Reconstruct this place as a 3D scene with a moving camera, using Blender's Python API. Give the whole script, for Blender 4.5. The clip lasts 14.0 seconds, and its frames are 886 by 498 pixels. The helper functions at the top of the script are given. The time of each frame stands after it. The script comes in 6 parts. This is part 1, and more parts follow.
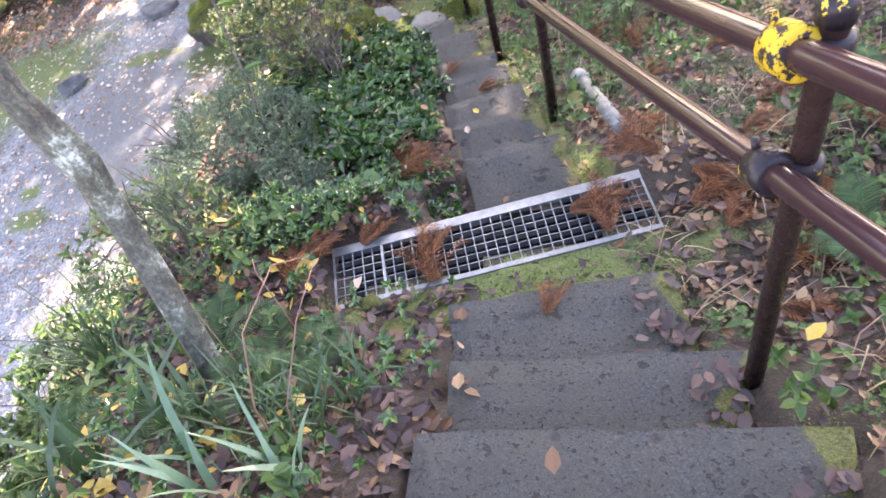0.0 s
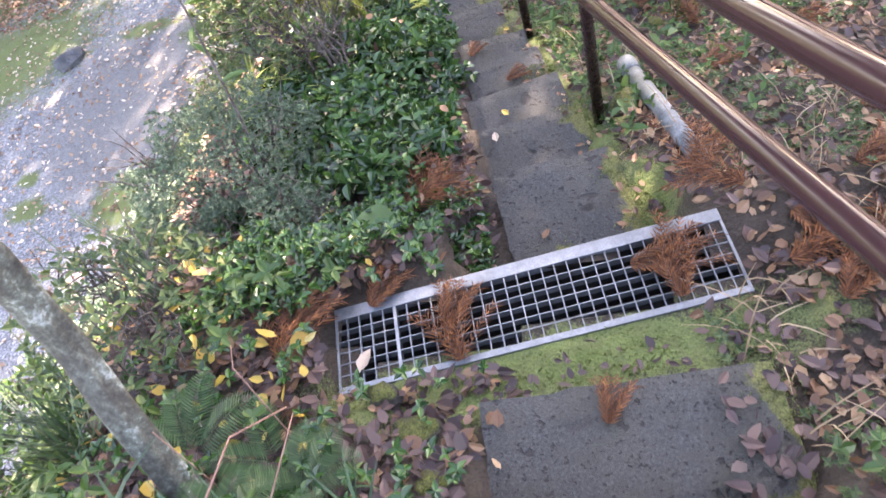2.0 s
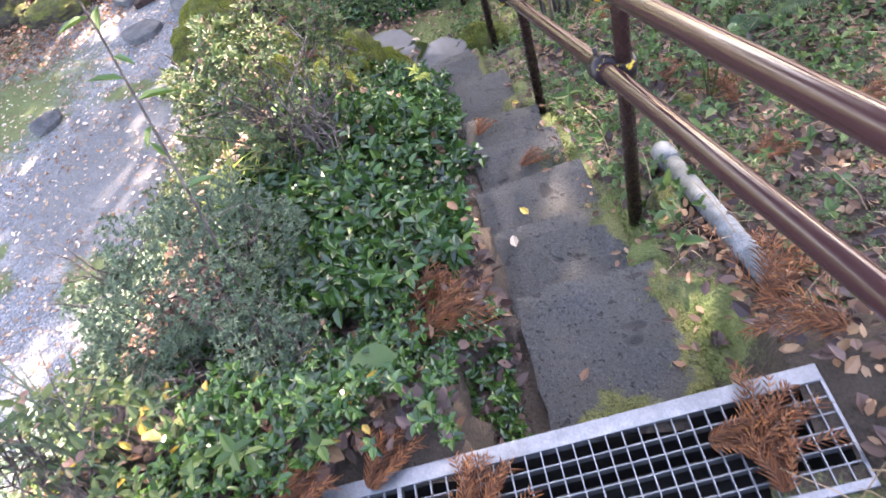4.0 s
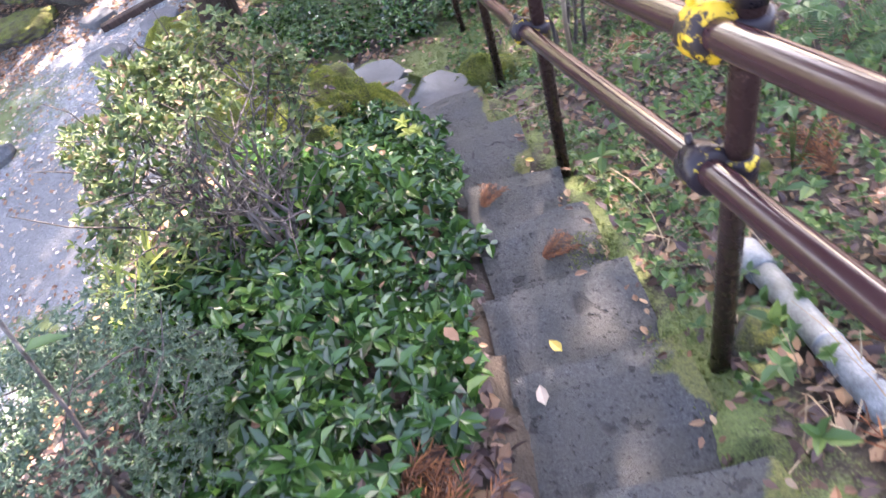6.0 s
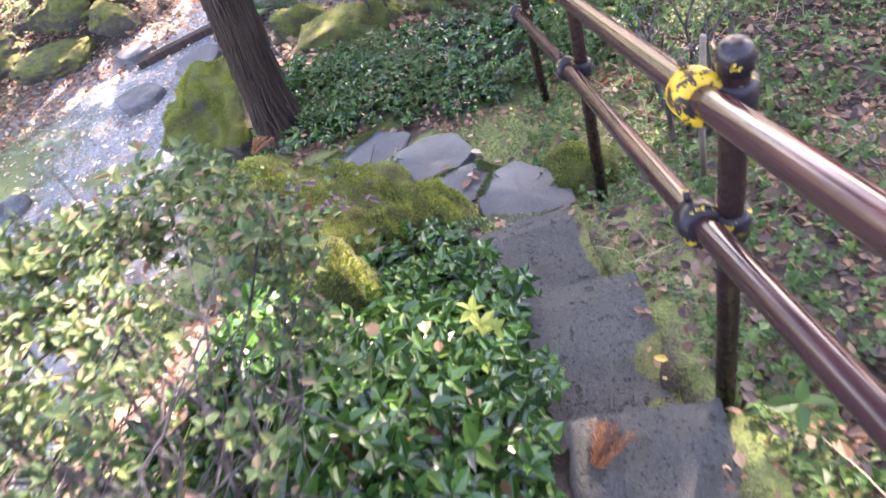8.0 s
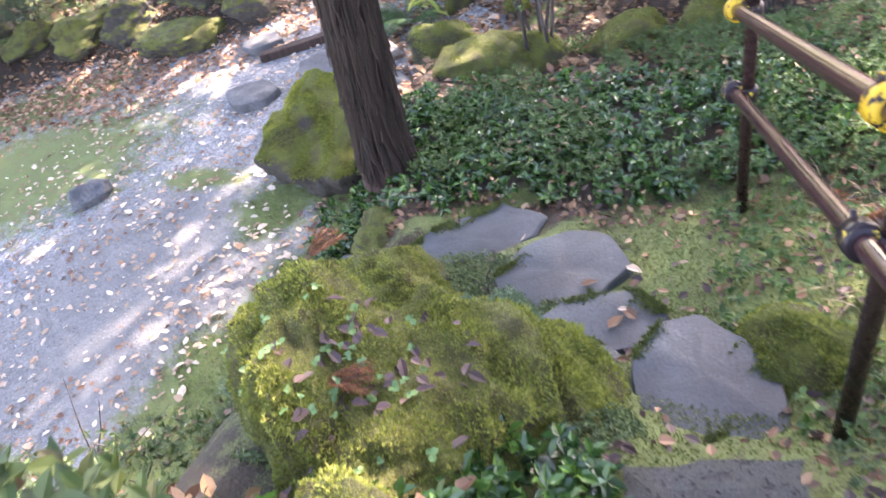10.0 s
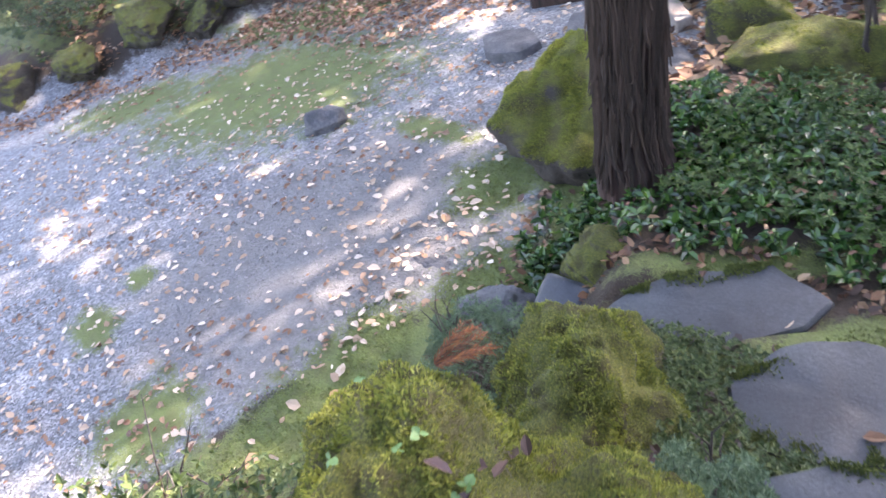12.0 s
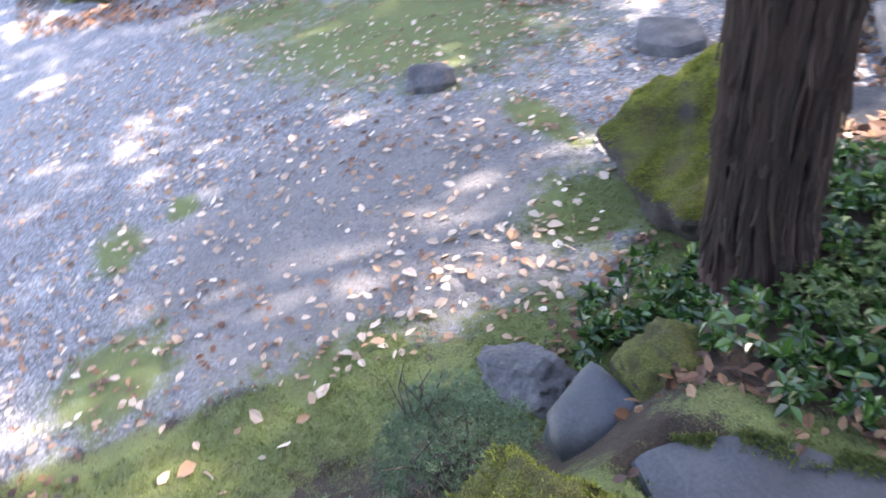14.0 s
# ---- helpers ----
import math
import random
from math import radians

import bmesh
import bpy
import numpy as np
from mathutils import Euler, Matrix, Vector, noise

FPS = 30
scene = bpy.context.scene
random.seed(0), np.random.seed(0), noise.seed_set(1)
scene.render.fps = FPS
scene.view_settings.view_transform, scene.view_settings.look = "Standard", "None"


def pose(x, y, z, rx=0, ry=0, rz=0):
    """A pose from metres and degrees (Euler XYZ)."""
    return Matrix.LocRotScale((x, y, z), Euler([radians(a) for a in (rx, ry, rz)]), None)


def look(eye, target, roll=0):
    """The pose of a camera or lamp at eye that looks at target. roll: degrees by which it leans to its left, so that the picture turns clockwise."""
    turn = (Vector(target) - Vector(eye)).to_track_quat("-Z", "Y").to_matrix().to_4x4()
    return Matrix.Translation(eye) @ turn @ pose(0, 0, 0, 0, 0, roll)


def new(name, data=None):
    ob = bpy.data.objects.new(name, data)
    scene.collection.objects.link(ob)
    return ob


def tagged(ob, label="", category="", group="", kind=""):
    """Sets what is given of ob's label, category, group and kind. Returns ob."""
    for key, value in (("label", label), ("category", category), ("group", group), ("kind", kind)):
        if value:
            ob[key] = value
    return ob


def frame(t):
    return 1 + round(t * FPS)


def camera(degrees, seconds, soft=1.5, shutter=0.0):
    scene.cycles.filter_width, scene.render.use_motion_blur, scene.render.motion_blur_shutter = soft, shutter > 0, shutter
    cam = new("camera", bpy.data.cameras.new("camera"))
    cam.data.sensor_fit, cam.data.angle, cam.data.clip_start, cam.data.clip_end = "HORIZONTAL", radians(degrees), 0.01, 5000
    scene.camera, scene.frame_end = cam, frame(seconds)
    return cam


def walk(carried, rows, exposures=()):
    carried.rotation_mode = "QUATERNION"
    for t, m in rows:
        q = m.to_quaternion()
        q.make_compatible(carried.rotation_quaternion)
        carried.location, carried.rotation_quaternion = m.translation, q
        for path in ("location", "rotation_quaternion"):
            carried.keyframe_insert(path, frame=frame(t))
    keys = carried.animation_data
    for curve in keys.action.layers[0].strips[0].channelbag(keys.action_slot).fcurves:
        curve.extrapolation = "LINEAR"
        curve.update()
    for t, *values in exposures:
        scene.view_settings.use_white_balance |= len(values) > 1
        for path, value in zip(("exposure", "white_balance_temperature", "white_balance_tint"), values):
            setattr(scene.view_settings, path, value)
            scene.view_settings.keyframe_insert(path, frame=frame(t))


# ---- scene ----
cam = camera(61.8, 14.0, 1.6, 0.4)
METRES, EYE, TILT, LEAN, TURN = 6.9, 1.5, -52.06, 12.51, -0.58
ROWS = [
    (0.0, 0.0, 0.0, 0.0, -0.0, 0.0, 0.0),
    (0.5, 0.0088, 0.0212, 0.0194, 1.67, -3.09, 1.19),
    (1.0, 0.0075, 0.0512, 0.0276, 0.56, -2.0, 2.7),
    (1.5, -0.0004, 0.0713, 0.0391, 1.34, -1.94, 4.8),
    (2.0, -0.001, 0.0853, 0.0532, 1.78, -4.05, 1.23),
    (4.5, -0.0149, 0.1936, 0.0981, 0.52, 0.02, 2.36),
    (5.0, -0.018, 0.2289, 0.1052, -2.02, 0.85, 3.17),
    (5.5, -0.0216, 0.2543, 0.119, -1.61, 3.78, 4.34),
    (6.0, -0.0125, 0.2885, 0.1422, 0.87, 0.63, 1.54),
    (6.5, -0.0119, 0.3186, 0.1606, 2.09, 2.44, -0.21),
    (7.0, -0.0234, 0.363, 0.188, 2.85, 3.96, 2.89),
    (7.5, -0.0283, 0.4049, 0.2085, 5.87, 3.65, -0.24),
    (8.0, -0.029, 0.4473, 0.2391, 4.83, 1.84, -1.53),
    (10.5, -0.0747, 0.6376, 0.3323, 16.59, 2.11, -15.1),
    (11.0, -0.0791, 0.6578, 0.3492, 21.3, 1.95, -16.24),
    (11.5, -0.092, 0.6966, 0.3523, 27.85, -3.34, -21.94),
    (12.0, -0.1058, 0.7233, 0.368, 33.34, -9.71, -26.24),
    (12.5, -0.1065, 0.7602, 0.3881, 38.17, -11.98, -27.9),
    (13.0, -0.1159, 0.7922, 0.4025, 36.05, -10.29, -31.18),
    (13.5, -0.1333, 0.8258, 0.4133, 40.56, -13.12, -31.3),
    (14.0, -0.1505, 0.8556, 0.4142, 50.43, -22.21, -37.47),
]
walk(cam, [(t, pose(0, 0, EYE, TILT, LEAN, TURN) @ pose(METRES * x, METRES * y, METRES * z, 90 + pitch, roll, yaw)) for t, x, y, z, yaw, pitch, roll in ROWS],
     exposures=[(0, 3.97, 8300, 29), (2, 3.99, 8300, 29), (5, 4.08, 7900, 30), (7.5, 4.23, 7700, 33), (10.5, 4.16, 8000, 29), (11.5, 3.89, 7800, 28), (13, 3.75, 7800, 29), (14, 3.7, 7600, 28)])

# ---- world, sun, exposure ----
SUN_EL, SUN_AZ = radians(42), radians(18)      # height, and bearing east of +y
world = bpy.data.worlds.new("sky")
scene.world = world
world.use_nodes = True
wn = world.node_tree
sky = wn.nodes.new("ShaderNodeTexSky")
sky.sky_type = "NISHITA"
sky.sun_disc = False
sky.sun_elevation, sky.sun_rotation = SUN_EL, SUN_AZ
wn.links.new(sky.outputs[0], wn.nodes["Background"].inputs[0])
wn.nodes["Background"].inputs[1].default_value = 0.125
sun_data = bpy.data.lights.new("sun", "SUN")
sun_data.energy, sun_data.angle, sun_data.color = 4.8, radians(0.8), (1.0, 0.965, 0.925)
sun = new("sun", sun_data)
sun_dir = Vector((math.sin(SUN_AZ) * math.cos(SUN_EL), math.cos(SUN_AZ) * math.cos(SUN_EL), math.sin(SUN_EL)))
sun.matrix_world = look(sun_dir * 40, (0, 0, 0))


# ---- materials ----
def nodes_of(name):
    m = bpy.data.materials.new(name)
    m.use_nodes = True
    nt = m.node_tree
    return m, nt, nt.nodes["Principled BSDF"]


def ramp(nt, source, stops):
    r = nt.nodes.new("ShaderNodeValToRGB")
    el = r.color_ramp.elements
    while len(el) < len(stops):
        el.new(0.5)
    for e, (p, c) in zip(el, stops):
        e.position, e.color = p, (*c, 1)
    nt.links.new(source, r.inputs[0])
    return r.outputs[0]


def noise_tex(nt, scale, detail=4, rough=0.6, kind="ShaderNodeTexNoise"):
    co = nt.nodes.new("ShaderNodeTexCoord")
    n = nt.nodes.new(kind)
    n.inputs["Scale"].default_value = scale
    if kind == "ShaderNodeTexNoise":
        n.inputs["Detail"].default_value = detail
        n.inputs["Roughness"].default_value = rough
    nt.links.new(co.outputs["Object"], n.inputs["Vector"])
    return n


def blend(nt, fac, a, b, mode="MIX"):
    m = nt.nodes.new("ShaderNodeMix")
    m.data_type, m.blend_type = "RGBA", mode
    for sock, v in ((m.inputs[0], fac), (m.inputs[6], a), (m.inputs[7], b)):
        if isinstance(v, (int, float)):
            sock.default_value = v
        elif isinstance(v, tuple):
            sock.default_value = (*v, 1)
        else:
            nt.links.new(v, sock)
    return m.outputs[2]


def math_node(nt, op, a, b):
    m = nt.nodes.new("ShaderNodeMath")
    m.operation = op
    m.use_clamp = True
    for sock, v in ((m.inputs[0], a), (m.inputs[1], b)):
        if isinstance(v, (int, float)):
            sock.default_value = v
        else:
            nt.links.new(v, sock)
    return m.outputs[0]


def bump(nt, bsdf, height, strength, dist):
    b = nt.nodes.new("ShaderNodeBump")
    b.inputs["Strength"].default_value, b.inputs["Distance"].default_value = strength, dist
    nt.links.new(height, b.inputs["Height"])
    nt.links.new(b.outputs[0], bsdf.inputs["Normal"])


def surface(name, stops, scale, rough=0.8, relief=0.4, dist=0.01, fine=None, metal=0.0):
    """A matt natural surface: broad stains, a fine grain and a relief."""
    m, nt, bs = nodes_of(name)
    big = noise_tex(nt, scale, 5)
    small = noise_tex(nt, fine or scale * 12, 5, 0.7)
    mixed = math_node(nt, "ADD", math_node(nt, "MULTIPLY", big.outputs[0], 0.55), math_node(nt, "MULTIPLY", small.outputs[0], 0.45))
    nt.links.new(ramp(nt, mixed, stops), bs.inputs["Base Color"])
    bs.inputs["Roughness"].default_value, bs.inputs["Metallic"].default_value = rough, metal
    bump(nt, bs, small.outputs[0], relief, dist)
    return m


def leafy(name, stops, rough=0.45, through_light=0.25, spread=0.5):
    """Leaves: a colour of its own for each, with veins' mottling and a little light through the blade."""
    m, nt, bs = nodes_of(name)
    g = nt.nodes.new("ShaderNodeNewGeometry")
    mott = noise_tex(nt, 3, 3)
    f = math_node(nt, "ADD", math_node(nt, "MULTIPLY", g.outputs["Random Per Island"], 1 - spread * 0.5), math_node(nt, "MULTIPLY", mott.outputs[0], spread * 0.5))
    col = ramp(nt, f, stops)
    spot = noise_tex(nt, 90, 2)
    col = blend(nt, math_node(nt, "MULTIPLY", spot.outputs[0], 0.3), col, (0.02, 0.02, 0.01), "MIX")
    nt.links.new(col, bs.inputs["Base Color"])
    bs.inputs["Roughness"].default_value = rough
    tr = nt.nodes.new("ShaderNodeBsdfTranslucent")
    nt.links.new(col, tr.inputs[0])
    mx = nt.nodes.new("ShaderNodeMixShader")
    mx.inputs[0].default_value = through_light
    nt.links.new(bs.outputs[0], mx.inputs[1])
    nt.links.new(tr.outputs[0], mx.inputs[2])
    nt.links.new(mx.outputs[0], nt.nodes["Material Output"].inputs[0])
    return m


def moss_material():
    """Moss shoots: patches of deep green, yellow-green and fading brown, each shoot a little different."""
    m, nt, bs = nodes_of("moss_tuft")
    g = nt.nodes.new("ShaderNodeNewGeometry")
    patch, clump = noise_tex(nt, 8, 5, 0.65), noise_tex(nt, 34, 3, 0.6)
    f = math_node(nt, "ADD", math_node(nt, "MULTIPLY", patch.outputs[0], 0.55), math_node(nt, "ADD", math_node(nt, "MULTIPLY", clump.outputs[0], 0.3), math_node(nt, "MULTIPLY", g.outputs["Random Per Island"], 0.22)))
    col = ramp(nt, f, [(0.3, (0.03, 0.048, 0.01)), (0.44, (0.11, 0.14, 0.024)), (0.55, (0.21, 0.24, 0.042)), (0.67, (0.3, 0.32, 0.068)), (0.78, (0.22, 0.16, 0.075))])
    nt.links.new(col, bs.inputs["Base Color"])
    bs.inputs["Roughness"].default_value = 0.8
    tr = nt.nodes.new("ShaderNodeBsdfTranslucent")
    nt.links.new(col, tr.inputs[0])
    mx = nt.nodes.new("ShaderNodeMixShader")
    mx.inputs[0].default_value = 0.2
    nt.links.new(bs.outputs[0], mx.inputs[1])
    nt.links.new(tr.outputs[0], mx.inputs[2])
    nt.links.new(mx.outputs[0], nt.nodes["Material Output"].inputs[0])
    return m


def mossy_rock(name, moss_from, moss_to):
    """Grey garden stone with moss where its faces look up."""
    m, nt, bs = nodes_of(name)
    big, small = noise_tex(nt, 3.5, 5), noise_tex(nt, 60, 5, 0.75)
    fine = noise_tex(nt, 180, 3, 0.7)
    rock = ramp(nt, big.outputs[0], [(0.3, (0.015, 0.0125, 0.0105)), (0.5, (0.04, 0.035, 0.029)), (0.68, (0.095, 0.086, 0.075))])
    rock = blend(nt, 0.55, rock, ramp(nt, small.outputs[0], [(0.35, (0.015, 0.013, 0.011)), (0.65, (0.1, 0.09, 0.078))]))
    moss = ramp(nt, fine.outputs[0], [(0.3, (0.03, 0.04, 0.009)), (0.5, (0.1, 0.12, 0.02)), (0.7, (0.24, 0.24, 0.04))])
    fade = noise_tex(nt, 9, 4, 0.65)
    moss = blend(nt, ramp(nt, fade.outputs[0], [(0.45, (0, 0, 0)), (0.62, (0.85, 0.85, 0.85))]), moss, (0.06, 0.055, 0.018))
    g = nt.nodes.new("ShaderNodeNewGeometry")
    sep = nt.nodes.new("ShaderNodeSeparateXYZ")
    nt.links.new(g.outputs["Normal"], sep.inputs[0])
    k = math_node(nt, "ADD", math_node(nt, "MULTIPLY", sep.outputs[2], 0.6), math_node(nt, "MULTIPLY", big.outputs[0], 0.7))
    cover = ramp(nt, k, [(moss_from, (0, 0, 0)), (moss_to, (1, 1, 1))])
    nt.links.new(blend(nt, cover, rock, moss), bs.inputs["Base Color"])
    bs.inputs["Roughness"].default_value = 0.9
    bump(nt, bs, math_node(nt, "ADD", math_node(nt, "MULTIPLY", small.outputs[0], 0.6), math_node(nt, "MULTIPLY", fine.outputs[0], 0.4)), 1.0, 0.05)
    return m


def ground_material():
    """Soil, gravel and moss, each where the ground's own attributes lay it."""
    m, nt, bs = nodes_of("ground_mix")

    def attr(name):
        a = nt.nodes.new("ShaderNodeAttribute")
        a.attribute_name = name
        return a.outputs["Fac"]
    big, mid = noise_tex(nt, 1.3, 5), noise_tex(nt, 9, 5, 0.7)
    fine, grit = noise_tex(nt, 140, 4, 0.75), noise_tex(nt, 70, 2, 0.5, "ShaderNodeTexVoronoi")
    soil = ramp(nt, fine.outputs[0], [(0.3, (0.009, 0.0065, 0.005)), (0.5, (0.027, 0.019, 0.013)), (0.7, (0.065, 0.046, 0.031))])
    soil = blend(nt, mid.outputs[0], soil, (0.028, 0.02, 0.0125))
    gravel = ramp(nt, grit.outputs["Color"], [(0.12, (0.066, 0.072, 0.079)), (0.5, (0.157, 0.17, 0.182)), (0.88, (0.315, 0.335, 0.35))])
    dust = ramp(nt, fine.outputs[0], [(0.3, (0.078, 0.077, 0.073)), (0.7, (0.18, 0.178, 0.17))])
    moss = ramp(nt, fine.outputs[0], [(0.3, (0.042, 0.06, 0.014)), (0.5, (0.085, 0.122, 0.03)), (0.7, (0.14, 0.18, 0.05))])
    moss = blend(nt, ramp(nt, mid.outputs[0], [(0.4, (0, 0, 0)), (0.68, (0.6, 0.6, 0.6))]), moss, (0.075, 0.075, 0.034))
    edge = math_node(nt, "ADD", math_node(nt, "MULTIPLY", mid.outputs[0], 0.6), math_node(nt, "MULTIPLY", fine.outputs[0], 0.4))

    def cut(name):
        k = nt.nodes.new("ShaderNodeMath")
        k.operation = "MULTIPLY_ADD"
        nt.links.new(edge, k.inputs[0])
        k.inputs[1].default_value, k.inputs[2].default_value = 2.2, -1.1
        s = math_node(nt, "ADD", attr(name), k.outputs[0])
        return ramp(nt, s, [(0.38, (0, 0, 0)), (0.62, (1, 1, 1))])
    gravel = blend(nt, math_node(nt, "MULTIPLY", ramp(nt, mid.outputs[0], [(0.35, (1, 1, 1)), (0.6, (0, 0, 0))]), 0.45), gravel, (0.1, 0.1, 0.1))
    gravel = blend(nt, math_node(nt, "MULTIPLY", cut("mud"), 0.8), gravel, dust)
    col = blend(nt, cut("gravel"), soil, gravel)
    col = blend(nt, cut("moss"), col, moss)
    nt.links.new(col, bs.inputs["Base Color"])
    bs.inputs["Roughness"].default_value = 0.92
    h = math_node(nt, "ADD", math_node(nt, "MULTIPLY", fine.outputs[0], 0.5), math_node(nt, "MULTIPLY", grit.outputs["Distance"], 0.5))
    bump(nt, bs, h, 0.7, 0.015)
    return m


def step_stone():
    """Porous dark lava stone with pits of all sizes and a bloom of moss."""
    m, nt, bs = nodes_of("step_stone")
    big, small = noise_tex(nt, 3.5, 6, 0.65), noise_tex(nt, 130, 5, 0.75)
    pores, holes = noise_tex(nt, 75, 2, 0.5), noise_tex(nt, 21, 3, 0.55)
    warp = noise_tex(nt, 14, 3)
    col = ramp(nt, small.outputs[0], [(0.3, (0.0155, 0.0175, 0.0185)), (0.5, (0.036, 0.0395, 0.0405)), (0.7, (0.078, 0.081, 0.079))])
    col = blend(nt, ramp(nt, big.outputs[0], [(0.36, (0, 0, 0)), (0.66, (0.75, 0.75, 0.75))]), col, (0.046, 0.045, 0.036))
    col = blend(nt, ramp(nt, warp.outputs[0], [(0.5, (0, 0, 0)), (0.72, (0.6, 0.6, 0.6))]), col, (0.035, 0.037, 0.03))
    fine_pit = ramp(nt, pores.outputs[0], [(0.33, (1, 1, 1)), (0.38, (0, 0, 0))])
    deep_pit = ramp(nt, holes.outputs[0], [(0.335, (1, 1, 1)), (0.365, (0, 0, 0))])
    bowls = noise_tex(nt, 8.5, 1, 0.4)
    bowl = ramp(nt, bowls.outputs[0], [(0.235, (1, 1, 1)), (0.29, (0, 0, 0))])
    hole = math_node(nt, "MAXIMUM", math_node(nt, "MAXIMUM", fine_pit, deep_pit), bowl)
    # The shade inside the pits is put into the colour, with dark dirt.
    col = blend(nt, math_node(nt, "MULTIPLY", hole, 0.85), col, (0.012, 0.012, 0.011))
    moss = ramp(nt, small.outputs[0], [(0.3, (0.025, 0.034, 0.01)), (0.65, (0.13, 0.135, 0.035))])
    a = nt.nodes.new("ShaderNodeAttribute")
    a.attribute_name = "moss"
    k = math_node(nt, "ADD", a.outputs["Fac"], math_node(nt, "MULTIPLY", math_node(nt, "SUBTRACT", warp.outputs[0], 0.3), 0.9))
    cover = ramp(nt, k, [(0.6, (0, 0, 0)), (0.74, (1, 1, 1))])
    nt.links.new(blend(nt, cover, col, moss), bs.inputs["Base Color"])
    bs.inputs["Roughness"].default_value = 0.88
    hgt = math_node(nt, "SUBTRACT", math_node(nt, "ADD", math_node(nt, "MULTIPLY", small.outputs[0], 0.35), 0.5), math_node(nt, "MULTIPLY", hole, 0.5))
    bump(nt, bs, hgt, 0.9, 0.018)
    return m


def paint(name, base, chip, rough=0.3, at=0.62):
    """Oil paint on steel pipe, chipped here and there down to another colour."""
    m, nt, bs = nodes_of(name)
    n, f = noise_tex(nt, 28, 5, 0.7), noise_tex(nt, 150, 3)
    col = blend(nt, ramp(nt, n.outputs[0], [(at, (0, 0, 0)), (at + 0.03, (1, 1, 1))]), base, chip)
    col = blend(nt, math_node(nt, "MULTIPLY", f.outputs[0], 0.05), col, (0.1, 0.07, 0.06))
    nt.links.new(col, bs.inputs["Base Color"])
    nt.links.new(ramp(nt, n.outputs[0], [(0.3, (rough * 0.75,) * 3), (0.7, (rough * 1.35,) * 3)]), bs.inputs["Roughness"])
    bs.inputs["Specular IOR Level"].default_value = 0.22
    bump(nt, bs, n.outputs[0], 0.02, 0.001)
    return m


def bark(name, lo, mid, hi):
    m, nt, bs = nodes_of(name)
    co = nt.nodes.new("ShaderNodeTexCoord")
    mp = nt.nodes.new("ShaderNodeMapping")
    mp.inputs["Scale"].default_value = (42, 42, 1.6)
    n = nt.nodes.new("ShaderNodeTexNoise")
    n.inputs["Scale"].default_value, n.inputs["Detail"].default_value = 1.0, 6
    n.inputs["Distortion"].default_value = 0.25
    nt.links.new(co.outputs["Object"], mp.inputs[0])
    nt.links.new(mp.outputs[0], n.inputs["Vector"])
    big = noise_tex(nt, 3, 3)
    f = math_node(nt, "ADD", math_node(nt, "MULTIPLY", n.outputs[0], 0.7), math_node(nt, "MULTIPLY", big.outputs[0], 0.3))
    nt.links.new(ramp(nt, f, [(0.38, lo), (0.52, mid), (0.66, hi)]), bs.inputs["Base Color"])
    bs.inputs["Roughness"].default_value = 0.9
    bump(nt, bs, n.outputs[0], 1.0, 0.03)
    return m


M_GROUND = ground_material()
M_STEP = step_stone()
M_SLAB = surface("slab_stone", [(0.3, (0.0115, 0.016, 0.021)), (0.5, (0.028, 0.037, 0.045)), (0.62, (0.052, 0.064, 0.074)), (0.75, (0.07, 0.08, 0.05))], 3.5, 0.46, 0.25, 0.012, fine=75)
M_ROCK = mossy_rock("garden_rock", 0.62, 0.82)
M_MOSSROCK = mossy_rock("mossy_rock", 0.34, 0.56)
M_BOULDER = mossy_rock("brown_boulder", 0.56, 0.76)
M_STEEL = surface("galvanised_steel", [(0.3, (0.09, 0.1, 0.11)), (0.55, (0.19, 0.21, 0.225)), (0.75, (0.33, 0.35, 0.36))], 14, 0.42, 0.15, 0.002, metal=0.6)
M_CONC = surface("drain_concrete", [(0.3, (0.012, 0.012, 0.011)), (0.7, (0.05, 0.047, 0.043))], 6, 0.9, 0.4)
M_RAIL = paint("brown_paint", (0.033, 0.0145, 0.0165), (0.12, 0.07, 0.06), 0.15, 0.77)
M_POST = paint("dark_brown_paint", (0.026, 0.013, 0.012), (0.08, 0.045, 0.04), 0.26, 0.64)
M_CLAMP = paint("clamp_paint", (0.018, 0.014, 0.018), (0.62, 0.42, 0.04), 0.3, 0.6)
M_YELLOW = paint("yellow_clamp_paint", (0.5, 0.31, 0.022), (0.02, 0.014, 0.014), 0.45, 0.51)
M_PVC = surface("grey_pipe", [(0.36, (0.05, 0.05, 0.046)), (0.5, (0.12, 0.135, 0.135)), (0.62, (0.25, 0.26, 0.255))], 11, 0.5, 0.2, 0.003)
M_BARK = bark("cedar_bark", (0.006, 0.0035, 0.0026), (0.03, 0.014, 0.0105), (0.052, 0.03, 0.024))
M_BARK2 = surface("lichen_bark", [(0.36, (0.02, 0.018, 0.014)), (0.48, (0.06, 0.058, 0.045)), (0.56, (0.11, 0.12, 0.09)), (0.66, (0.38, 0.41, 0.38))], 9, 0.85, 0.7, 0.01, fine=60)
M_STRIP = leafy("bark_strip", [(0.0, (0.006, 0.003, 0.0022)), (0.5, (0.017, 0.008, 0.0056)), (0.88, (0.04, 0.023, 0.018)), (1.0, (0.14, 0.105, 0.092))], 0.9, 0.0)
M_TWIG = bark("twig_bark", (0.02, 0.016, 0.014), (0.062, 0.05, 0.044), (0.16, 0.145, 0.135))
